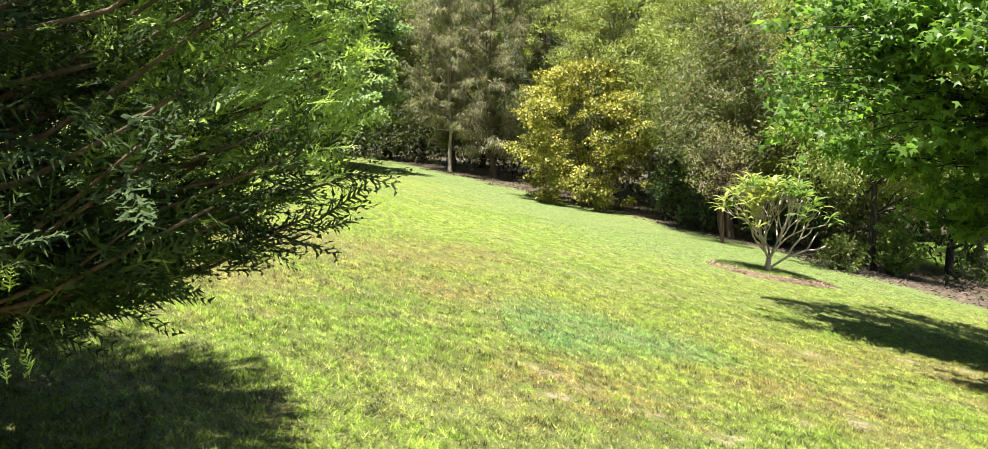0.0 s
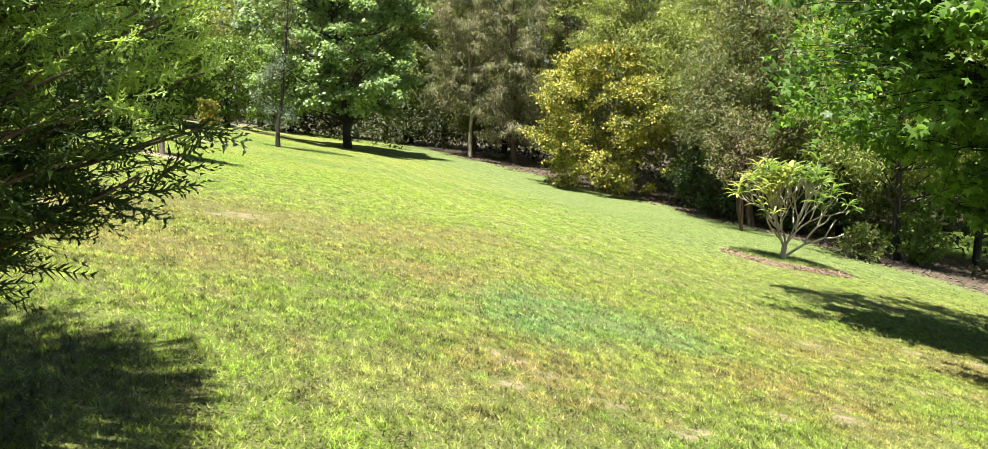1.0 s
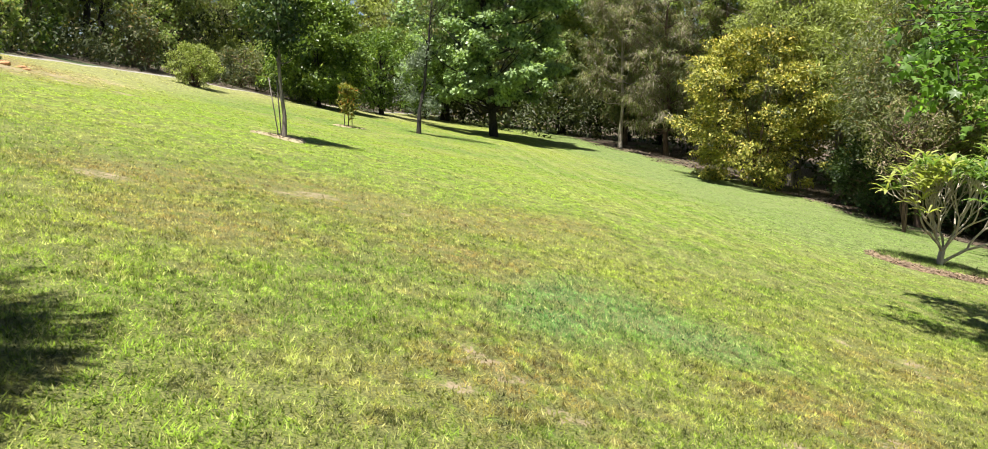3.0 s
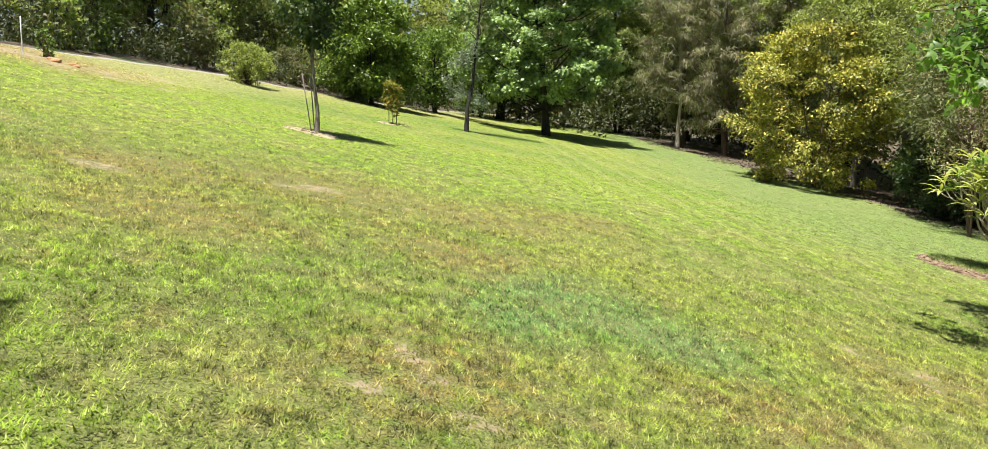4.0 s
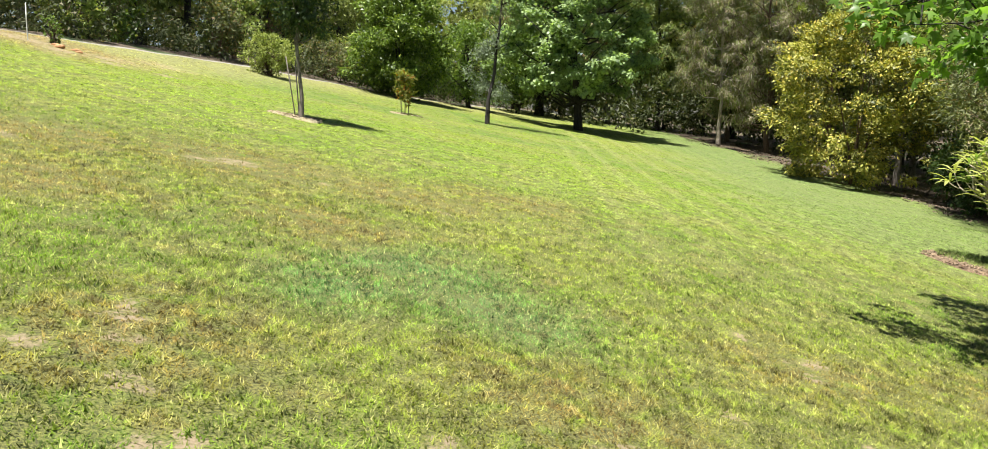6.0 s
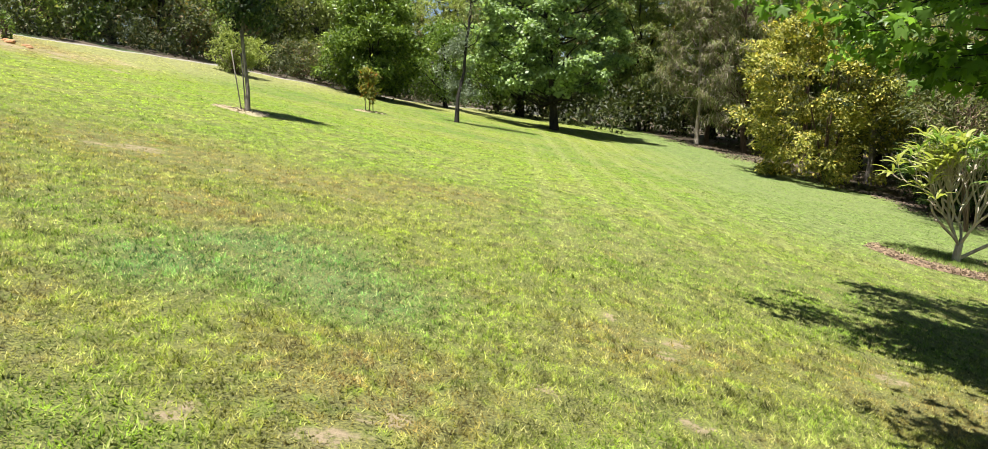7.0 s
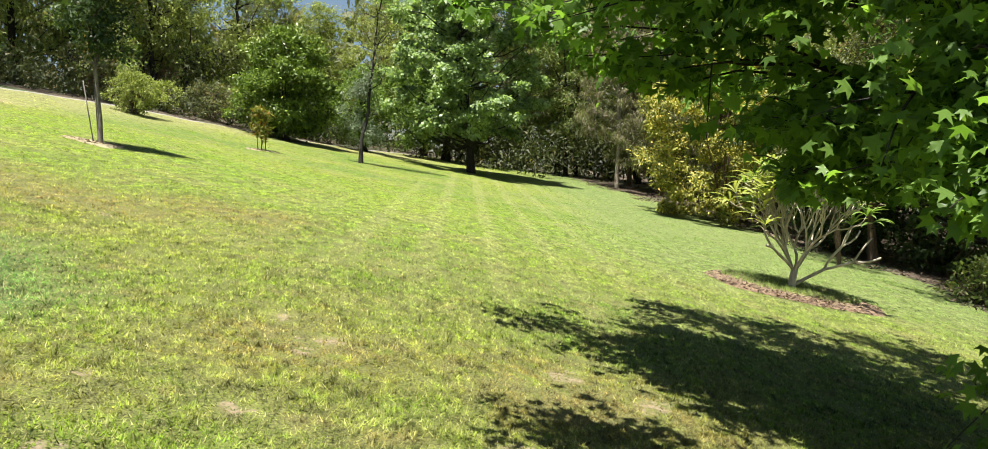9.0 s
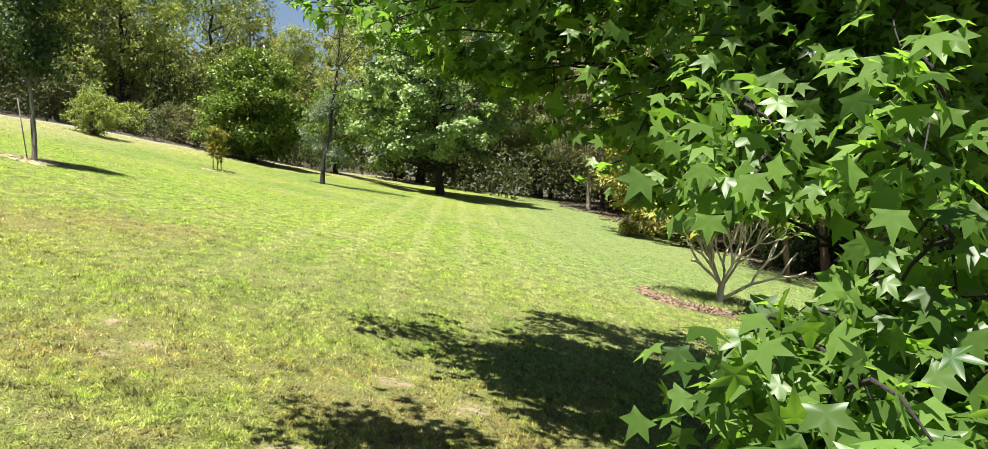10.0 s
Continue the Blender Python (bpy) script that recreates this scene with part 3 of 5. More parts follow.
def make_tree(name, place, label, category, height, spread, bark, leaves, seed, trunk_r=0.15, low=0.2, widest=0.4, clumps=70, clump_r=0.8,
              count=14000, size=0.14, aspect=0.55, droop=0.25, flat=0.45, outward=0.8, lean=(0.0, 0.0), stems=1, fill=0.5, squash=0.75, group="", top=0.12, bare_limbs=True, dome=1.4):
    """A tree: a tapered trunk with limbs that carry clumps of leaves under an uneven outline."""
    rng = np.random.default_rng(seed)
    root = thing(name, (place[0], place[1], float(ground_z(*place)) - 0.03), label, category, group)
    wood = Wood()
    stem_lines = []
    for s in range(stems):
        a = rng.uniform(0, PI2)
        spread_out = 0.0 if stems == 1 else spread * rng.uniform(0.15, 0.4)
        topp = (lean[0] + math.cos(a) * spread_out, lean[1] + math.sin(a) * spread_out, height * (0.93 if stems == 1 else rng.uniform(0.65, 0.9)))
        foot = (0, 0, 0) if stems == 1 else (math.cos(a) * trunk_r * 1.1, math.sin(a) * trunk_r * 1.1, 0)
        line = curve_points(foot, topp, (rng.normal(0, 0.012) * height, rng.normal(0, 0.012) * height, 0), 9, rng, 0.006 * height)
        r0 = trunk_r if stems == 1 else trunk_r * 0.65
        wood.limb([(0, 0, -0.25)] + line if stems == 1 else line, ([r0 * 1.5] if stems == 1 else []) + [r0 * (1.28 if i == 0 else 1) * (1 - 0.9 * i / 9) for i in range(10)], 9, 0.07)
        stem_lines.append(line)
    h = rng.uniform(low, 1, clumps) if clumps < 6 else low + (1 - low) * ((np.arange(clumps) + rng.uniform(0, 1, clumps)) / clumps)
    h = low + (1 - low) * ((h - low) / (1 - low)) ** 1.05
    rise = np.clip((h - low) / max(widest - low, 1e-3), 0, 1)
    fall = np.clip((1 - h) / (1 - widest), 0, 1)
    prof = np.where(h < widest, 0.62 + 0.38 * np.sin(rise * math.pi / 2), top + (1 - top) * np.sqrt(np.maximum(1 - (1 - fall) ** dome, 0)))
    ang = np.arange(clumps) * 2.39996 + rng.normal(0, 0.35, clumps)
    lobes = 1 + 0.15 * np.sin(ang * 3 + seed) + 0.13 * np.sin(ang * 5 + h * 9 + seed)
    rad = spread * prof * lobes * np.where(rng.uniform(0, 1, clumps) < fill, rng.uniform(0.25, 0.8, clumps), rng.uniform(0.8, 1.06, clumps))
    rad = np.maximum(rad - clump_r * 0.5, 0)
    axis_x, axis_y = lean[0] * h, lean[1] * h
    centres = np.stack([axis_x + np.cos(ang) * rad, axis_y + np.sin(ang) * rad, h * height], -1)
    cr = clump_r * rng.uniform(0.5, 1.45, (clumps, 1)) * np.array([[1, 1, squash]])
    if bare_limbs:
        for i in range(0, clumps, 2 if clumps > 60 else 1):
            c = centres[i]
            line = stem_lines[i % stems]
            hh = max(c[2] - 0.45 * math.hypot(c[0], c[1]) - 0.2, height * low * 0.55)
            start = min(line, key=lambda p: abs(p[2] - hh))
            r1 = trunk_r * 0.32 * (1 - 0.6 * c[2] / height) + 0.008
            wood.limb(curve_points(start, c, (0, 0, -0.05 * height * rng.uniform(0, 0.6)), 4, rng, 0.03 * spread), [r1 * 1.0, r1 * 0.8, r1 * 0.6, r1 * 0.42, r1 * 0.2], 5)
    part("trunk", wood.mesh("trunk"), bark, root)
    middle = np.array([lean[0] * 0.5, lean[1] * 0.5, height * (low + widest) / 2])
    part("crown", mesh_polys("crown", leaf_quads(rng, centres, cr, count, size, aspect, outward, droop, flat, middle)), leaves, root)
    return root


# ---- the star-leaved tree that overhangs the slope ----
def star_leaf(fine=True):
    """A five-pointed leaf of unit width, stalk end at the origin, drooping tips; a fan of triangles."""
    tips = [(-118, 0.40), (-60, 0.54), (0, 0.62), (60, 0.54), (118, 0.40)]
    rim = [(-0.06, -0.04, 0)]
    for i, (a, r) in enumerate(tips):
        for da, rr in ((-14, 0.62), (0, 1.0), (14, 0.62)) if fine else ((0, 1.0),):
            q = radians(90 - a - da)
            rim.append((math.cos(q) * r * rr, 0.1 + math.sin(q) * r * rr, -0.34 * (r * rr) ** 2))
        if i < 4:
            q = radians(90 - (a + tips[i + 1][0]) / 2)
            notch = 0.22 if fine else 0.27
            rim.append((math.cos(q) * notch, 0.1 + math.sin(q) * notch, 0.03))
    rim.append((0.06, -0.04, 0))
    v = np.array([(0, 0.1, 0.0)] + rim)
    n = len(rim)
    f = np.array([(0, 1 + i, 1 + (i + 1) % n) for i in range(n)])
    return v, f


def sweetgum(place, seed):
    rng = np.random.default_rng(seed)
    z0 = float(ground_z(*place)) - 0.03
    root = thing("sweetgum_tree", (place[0], place[1], z0), "leafy green star-leaved tree with boughs hanging near the lawn", "tree")
    height = 9.0
    wood = Wood()
    line = curve_points((0.85, 0.25, -0.45), (0.1, 0.15, height * 0.96), (0.1, -0.05, 0), 10, rng, 0.03)
    wood.limb(line, [0.2 * (1.4 if i == 0 else 1) * (1 - 0.9 * i / 10) for i in range(11)], 10, 0.06)
    places, axes, boughs, owners = [], [], [], []

    def open_air(wx, wy, wz):
        """True where no foliage hangs: the air over the lawn, under the boughs."""
        near = (wy < 5.6) & (wz < 2.0) & (wx < 6.02 + 0.4 * (wy - 3.7) + 0.2 * np.maximum(wz - 0.3, 0))
        near &= ~((wy > 4.2) & (wz > 0.42) & (wx > 5.97))
        d = wy - 1.16
        slot = (wy < 5.6) & (wz > 0.58 - 0.135 * d) & (wz < 0.58 - 0.033 * d) & (wx < 5.58 + 0.42 * d)
        under = np.where(wx < 5.9, np.clip(2.0 - 0.42 * (wx - 4.2), 1.25, 2.4), np.where(wx < 6.7, 1.0, 0.5))
        return near | slot | ((wy >= 5.6) & (wz < under))

    def bough(h, az, reach, end_z, twigs, thick, floor, inner=0.1, spray=(0.3, 0.8), leaves=(14, 22)):
        while reach > 1.2 and open_air(place[0] + math.cos(az) * reach, place[1] + math.sin(az) * reach, z0 + end_z):
            reach *= 0.94
        end = np.array([math.cos(az) * reach, math.sin(az) * reach, end_z])
        start = np.array(min(line, key=lambda p: abs(p[2] - h * 0.97)))
        pts = curve_points(start, end, (0, 0, 0.09 * reach), 7, rng, 0.04)
        own = Wood()
        boughs.append(own)
        shown = 8
        while shown > 3 and open_air(place[0] + pts[shown - 1][0], place[1] + pts[shown - 1][1], z0 + pts[shown - 1][2]):
            shown -= 1
        own.limb(pts[:shown], [thick * (1 - 0.9 * i / 7) for i in range(shown)], 6)
        pts = np.array(pts)
        for k in range(twigs):
            f = rng.uniform(inner, 1.0) ** 0.75
            i = min(int(f * 7), 6)
            p = pts[i] + (pts[i + 1] - pts[i]) * (f * 7 - i)
            out = unit(np.array([math.cos(az), math.sin(az), 0]) + np.array([*rng.normal(0, 0.8, 2), rng.normal(0.05, 0.45)]))
            ln = rng.uniform(*spray)
            q = p + out * ln
            q[2] = max(q[2] - 0.1, floor)
            if k % 2 == 0 and not open_air(place[0] + q[0], place[1] + q[1], z0 + q[2]):
                own.limb(curve_points(p, q, (0, 0, 0.05), 3, rng), [0.008, 0.007, 0.005, 0.003], 4)
            m = int(rng.integers(*leaves))
            g = rng.uniform(0.1, 1.08, m)[:, None]
            places.append(p + (q - p) * g + rng.normal(0, 0.085, (m, 3)))
            ax = out[None] * 0.7 + rng.normal(0, 0.6, (m, 3))
            ax[:, 2] -= 0.55
            axes.append(ax)
            owners.append(np.full(m, len(boughs) - 1))

    for b in range(84):
        u = (b + 0.5) / 84
        h = 2.2 + 6.3 * u ** 1.15
        az = b * 2.39996 + rng.normal(0, 0.2)
        deg = math.degrees(az) % 360
        reach = 3.7 * (1.0 if h < 4.0 else max(0.12, math.sqrt(max(0.0, 1 - ((h - 4.0) / 5.2) ** 1.6))))
        # lobes of the outline: long over the lawn, with a notch beside the nearer lobe
        for at, wide, gain in ((168, 16, 0.16), (192, 9, -0.40), (207, 13, -0.34), (248, 22, 0.04), (120, 20, -0.05)):
            off = (deg - at + 180) % 360 - 180
            reach *= 1 + gain * math.exp(-(off / wide) ** 2)
        over_lawn = 145 < deg < 232
        if 226 < deg < 318:
            reach *= 0.76 if h > 3.1 else 0.6
        elif over_lawn and h > 3.5:
            reach *= 0.74
        if over_lawn and h < 2.9:
            h += 1.3
        end_z = max(h + 0.16 * reach, 2.75 if over_lawn else 1.75)
        bough(h, az, reach, end_z, int((5 if over_lawn and h < 3.7 else 8) + (6 if over_lawn and h < 3.7 else 11) * reach / 3.7), 0.034 * (1 - 0.6 * u), 2.15 if over_lawn else 1.5)
    for b in range(15):
        az = radians(rng.uniform(146, 190))
        h = rng.uniform(2.6, 3.7)
        bough(h, az, rng.uniform(3.2, 4.15), h + rng.uniform(0.1, 0.7), 11, 0.03, 2.15, 0.25, (0.25, 0.6), (12, 18))
    # one leafy bough end far out over the lawn
    for b in range(4):
        az = radians(rng.uniform(209, 216))
        h = rng.uniform(3.6, 4.4)
        bough(h, az, rng.uniform(4.2, 4.7), h + rng.uniform(0.3, 0.7), 9, 0.03, 3.4, 0.88)
    # thick dim foliage low on the lawn's side
    for b in range(34):
        az = radians(rng.uniform(234, 256))
        h = rng.uniform(2.0, 3.2)
        bough(h, az, rng.uniform(2.3, 3.1), rng.uniform(1.95, 2.8), 12, 0.02, 1.7, 0.5)
    # a close layer above it, added to shade it
    for b in range(26):
        h = rng.uniform(2.9, 3.5)
        bough(h, radians(rng.uniform(234, 288)), rng.uniform(2.6, 3.2), h + rng.uniform(-0.1, 0.2), 15, 0.02, 2.9, 0.2)
    # an unseen upper layer added on the path's side to keep foliage below dim
    for b in range(40):
        h = rng.uniform(3.3, 4.1)
        bough(h, radians(rng.uniform(228, 292)), rng.uniform(2.9, 3.55), h + rng.uniform(0.0, 0.3), 14, 0.02, 3.1, 0.35, (0.25, 0.5))
    # a closed roof of leaves high over the lawn's edge
    for b in range(50):
        h = rng.uniform(4.2, 5.0)
        bough(h, radians(rng.uniform(150, 226)), rng.uniform(2.3, 3.1), h + rng.uniform(0.0, 0.4), 15, 0.02, 4.0, 0.3, (0.25, 0.5))
    # low inner foliage round the trunk
    for b in range(18):
        az = radians(rng.uniform(120, 330))
        h = rng.uniform(1.65, 2.3)
        bough(h, az, rng.uniform(1.1, 2.3), h + rng.uniform(0.0, 0.3), 13, 0.02, 1.65)
    # low boughs on the path's side: dim inner ones, then sunlit ends hanging almost to the grass
    for b in range(26):
        az = radians(rng.uniform(246, 285))
        h = rng.uniform(0.9, 3.2)
        bough(h, az, rng.uniform(1.9, 2.75), max(h * 1.05 - 0.6 + rng.uniform(-0.3, 0.4), 0.6), 12, 0.02, 0.4)
    for az, reach, end_z in ((246.5, 4.3, 2.2), (247.5, 4.45, 2.0), (252, 4.5, 2.3), (252.6, 4.4, 2.05), (253.5, 4.5, 1.85)):
        bough(end_z + 0.5, radians(az), reach, end_z, 6, 0.011, 1.7, 0.92, (0.08, 0.28), (7, 11))
    for b in range(36):
        end_z = rng.uniform(1.05, 1.6)
        bough(rng.uniform(0.3, 0.6), radians(rng.uniform(247.5, 260)), rng.uniform(4.2, 5.0), end_z, 9, 0.008, 0.95, 0.84, (0.16, 0.42), (12, 17))
    part("trunk", wood.mesh("trunk"), BARK_GREY, root)
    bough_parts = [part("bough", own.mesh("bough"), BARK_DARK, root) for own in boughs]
    p, ax, owner = np.concatenate(places), np.concatenate(axes), np.concatenate(owners)
    clear = open_air(p[:, 0] + place[0], p[:, 1] + place[1], p[:, 2] + z0)
    p, ax, owner = p[~clear], ax[~clear], owner[~clear]
    n = len(p)
    up = rng.normal(0, 0.42, (n, 3)) + np.array([-0.1, -0.42, 0.9])
    turns = frames_from(ax, up)
    sizes = rng.uniform(0.12, 0.2, n)
    v, f = star_leaf()
    # smaller leaves on the low boughs
    sizes *= np.where((p[:, 1] + place[1] < 5.8) & (p[:, 2] < 3.3), 0.68, 0.95)
    # the leaves that the path passes closest become leaves of their own
    world_p = p + np.array([place[0], place[1], z0])
    near = np.where((world_p[:, 1] < 4.9) & (world_p[:, 2] < 1.7) & (world_p[:, 0] < 8.2))[0]
    near = near[np.argsort(world_p[near, 1])][:298]
    rest = np.setdiff1d(np.arange(n), near)
    # high up, out of sight, fewer and larger leaves cast the same shade
    high = p[rest, 2] > 5.7
    sizes[rest[high]] *= 1.4
    rest = rest[~high | (rng.uniform(0, 1, len(rest)) < 0.5)]
    low_form = star_leaf(False)
    top_form = (np.array([(0, 0, 0), (-0.5, 0.3, -0.08), (-0.14, 0.34, 0.02), (0, 0.72, -0.12), (0.14, 0.34, 0.02), (0.5, 0.3, -0.08)]), np.array([(0, 2, 1), (0, 4, 2), (2, 4, 3), (0, 5, 4)]))
    seen = p[rest, 2] < 3.5
    for name, pick, form in (("crown", rest[seen], low_form), ("upper_crown", rest[~seen], top_form)):
        part(name, mesh_stamped(name, *form, p[pick], turns[pick], sizes[pick]), LEAF_STAR, root)
    leaf_me = mesh_stamped("leaf", v, f, np.zeros((1, 3)), np.eye(3)[None], [1.0])
    leaf_me.materials.append(LEAF_LARGE)
    for i in near:
        ob = part("leaf", leaf_me, LEAF_LARGE, bough_parts[owner[i]])
        m = Matrix(turns[i].tolist()).to_4x4()
        ob.matrix_basis = Matrix.Translation(p[i].tolist()) @ m @ Matrix.Diagonal((sizes[i], sizes[i], sizes[i], 1))
    return root


def large_leaf_material():
    """Single star leaves with pale veins, each its own shade."""
    m, nt, bsdf = material("single_star_leaf")
    info = nt.nodes.new("ShaderNodeObjectInfo")
    tc = nt.nodes.new("ShaderNodeTexCoord")
    sep = nt.nodes.new("ShaderNodeSeparateXYZ")
    nt.links.new(tc.outputs["Object"], sep.inputs[0])
    col = blend(nt, (0.035, 0.095, 0.014), (0.2, 0.34, 0.07), info.outputs["Random"])
    y = calc(nt, "SUBTRACT", sep.outputs[1], 0.1)
    ang = calc(nt, "ARCTAN2", sep.outputs[0], y)
    ridge = calc(nt, "ABSOLUTE", calc(nt, "SINE", calc(nt, "MULTIPLY", ang, 2.9)))
    vein = ramp(nt, ridge, 0.13, 0.02)
    col = blend(nt, col, (0.2, 0.3, 0.08), calc(nt, "MULTIPLY", vein, 0.6))
    nt.links.new(col, bsdf.inputs["Base Color"])
    bsdf.inputs["Roughness"].default_value = 0.42
    bsdf.inputs["Specular IOR Level"].default_value = 0.55
    tr = nt.nodes.new("ShaderNodeBsdfTranslucent")
    nt.links.new(blend(nt, col, (1.3, 1.4, 0.5), 1.0, "MULTIPLY"), tr.inputs["Color"])
    mix = node(nt, "ShaderNodeMixShader", Fac=0.5)
    nt.links.new(bsdf.outputs[0], mix.inputs[1])
    nt.links.new(tr.outputs[0], mix.inputs[2])
    nt.links.new(mix.outputs[0], nt.nodes["Material Output"].inputs["Surface"])
    return m


LEAF_LARGE = large_leaf_material()
sweetgum((7.95, 7.4), 31)


# ---- the conifer beside the start of the path ----
def spray_form(rng, pairs, twigs):
    """A flat forked conifer spray of unit length along +y, its side shoots set with short scaly twigs."""
    v, f = [], []

    def strip(a, b, w):
        a, b = np.array(a, float), np.array(b, float)
        way = unit(b - a)
        s = np.array([-way[1], way[0], rng.normal(0, 0.4)]) * w
        k = len(v)
        v.extend([a + s, b, a - s])
        f.append((k, k + 1, k + 2))

    strip((0, 0, 0), (0, 1, -0.1), 0.022)
    for i in range(pairs):
        u = (i + 0.5) / pairs
        for s in (-1, 1):
            y = 0.08 + 0.86 * u + rng.normal(0, 0.015)
            ln = (0.40 - 0.27 * u) * rng.uniform(0.65, 1.25)
            a = radians(rng.uniform(34, 54)) * s
            b = np.array([0, y, -0.1 * y * y])
            e = b + np.array([math.sin(a) * ln, math.cos(a) * ln, rng.normal(-0.02, 0.05)])
            strip(b, e, 0.024)
            for t in range(twigs):
                w = 0.3 + 0.6 * (t + rng.uniform(0, 1)) / twigs
                m = b + (e - b) * w
                q = a + (1 if t % 2 else -1) * radians(rng.uniform(30, 48))
                l2 = ln * 0.42 * rng.uniform(0.7, 1.2)
                strip(m, m + np.array([math.sin(q) * l2, math.cos(q) * l2, rng.normal(0, 0.02)]), 0.024)
    return np.array(v), np.array(f)


def conifer(place, seed):
    rng = np.random.default_rng(seed)
    z0 = float(ground_z(*place)) - 0.03
    root = thing("conifer", (place[0], place[1], z0), "dense dark green conifer with feathery forked sprays", "conifer")
    height = 5.6
    wood = Wood()
    line = curve_points((0, 0, -0.2), (0.05, 0, height), (0.04, 0.03, 0), 8, rng, 0.02)
    wood.limb(line, [0.11 * (1 - 0.93 * i / 8) for i in range(9)], 9, 0.06)
    places, axes, young = [], [], []
    for b in range(230):
        u = (b + 0.5) / 230
        h = 0.18 + (height - 0.3) * u ** 2.0
        az = b * 2.39996 + rng.normal(0, 0.25)
        v = h / height
        reach = 1.74 * (0.86 + 0.16 * v / 0.3 if v < 0.3 else math.sqrt(max(0.02, 1 - ((v - 0.3) / 0.72) ** 1.8))) * rng.uniform(0.8, 1.08)
        deg = math.degrees(az) % 360
        reach *= 1 - 0.25 * math.exp(-((deg - 38) / 36) ** 2) - 0.24 * math.exp(-(((deg + 178) % 360 - 180) / 13) ** 2)
        reach *= 1 + 0.24 * math.exp(-((deg - 85) / 24) ** 2)
        if h > 1.9:
            reach *= 1 - 0.4 * math.exp(-(((deg + 194) % 360 - 180) / 26) ** 2)
        if b % 6 == 3:
            az, h = radians(rng.uniform(-40, -15)), rng.uniform(0.4, 1.35)
            reach = (1.62 + 0.3 * min(1.0, max(0.0, h - 0.3) / 0.6)) * rng.uniform(0.95, 1.06)
        end = np.array([math.cos(az) * reach, math.sin(az) * reach, max(h + reach * rng.uniform(-0.05, 0.32), 0.22)])
        end[2] = max(end[2], 0.35 + 0.3 * max(0.43 * end[0] - 0.9 * end[1], 0))
        start = np.array([0.02, 0, max(h, 0.4)])
        pts = curve_points(start, end, (0, 0, -0.09 * reach), 6, rng, 0.015)
        own = Wood()
        own.limb(pts, [0.02 * (1 - 0.85 * i / 6) for i in range(7)], 5)
        part("bough", own.mesh("bough"), BARK_BROWN, root)
        pts = np.array(pts)
        for k in range(int(7 + 20 * reach / 1.5)):
            f = rng.uniform(0.2, 1) ** 0.8
            i = min(int(f * 6), 5)
            p = pts[i] + (pts[i + 1] - pts[i]) * (f * 6 - i)
            out = np.array([math.cos(az), math.sin(az), 0.2]) + rng.normal(0, 0.6, 3) * (1, 1, 0.55)
            q = p + rng.normal(0, 0.03, 3)
            places.append(q)
            axes.append(out)
            # marks the shoulder sprays that take the painted sunlit colour
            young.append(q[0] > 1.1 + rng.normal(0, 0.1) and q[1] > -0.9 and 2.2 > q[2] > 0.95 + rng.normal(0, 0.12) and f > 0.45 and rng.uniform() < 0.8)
    part("trunk", wood.mesh("trunk"), BARK_BROWN, root)
    p, ax = np.array(places), np.array(axes)
    n = len(p)
    up = rng.normal(0, 0.5, (n, 3)) + np.array([0, 0, 0.8])
    sizes = rng.uniform(0.11, 0.22, n)
    core = 6500
    a, r, h = rng.uniform(0, PI2, core), np.sqrt(rng.uniform(0.1, 1, core)) * 1.4, rng.uniform(0.15, 3.6, core)
    r *= np.clip(0.78 + 0.3 * h, 0, 1)
    p = np.concatenate([p, np.stack([np.cos(a) * r, np.sin(a) * r, h], -1)])
    ax = np.concatenate([ax, np.stack([np.cos(a), np.sin(a), rng.normal(0.1, 0.5, core)], -1)])
    up = np.concatenate([up, rng.normal(0, 0.7, (core, 3)) + np.array([0, 0, 0.5])])
    sizes = np.concatenate([sizes, rng.uniform(0.16, 0.26, core)])
    # the skirt stays clear of the grass on the path's side
    high = p[:, 2] > 0.2 + 0.3 * np.maximum(0.43 * p[:, 0] - 0.9 * p[:, 1], 0)
    # and its side over the lawn is flat
    high &= (p[:, 0] + 0.17 * p[:, 2] < 1.62) | (p[:, 1] + 0.17 * p[:, 2] < -0.35)
    sunlit_side = np.concatenate([np.array(young), np.zeros(core, bool)])
    outer = np.arange(len(p)) < n
    sizes = np.where(sunlit_side, sizes * 0.7, sizes)
    fine, plain = spray_form(rng, 8, 2), spray_form(rng, 7, 0)
    for name, pick, form, leaf in (("crown", high & ~sunlit_side & outer, fine, LEAF_CONIFER), ("inner_crown", high & ~outer, plain, LEAF_CONIFER), ("new_growth", high & sunlit_side, fine, LEAF_TIPS)):
        part(name, mesh_stamped(name, *form, p[pick], frames_from(ax[pick], up[pick]), sizes[pick]), leaf, root, "light green sprays with sunlight put into their colour" if leaf is LEAF_TIPS else "")
    # more sprays on the shoulder over the lawn, sunlight put into their colour
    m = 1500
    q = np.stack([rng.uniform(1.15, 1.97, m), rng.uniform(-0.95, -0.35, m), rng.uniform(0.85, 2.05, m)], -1)
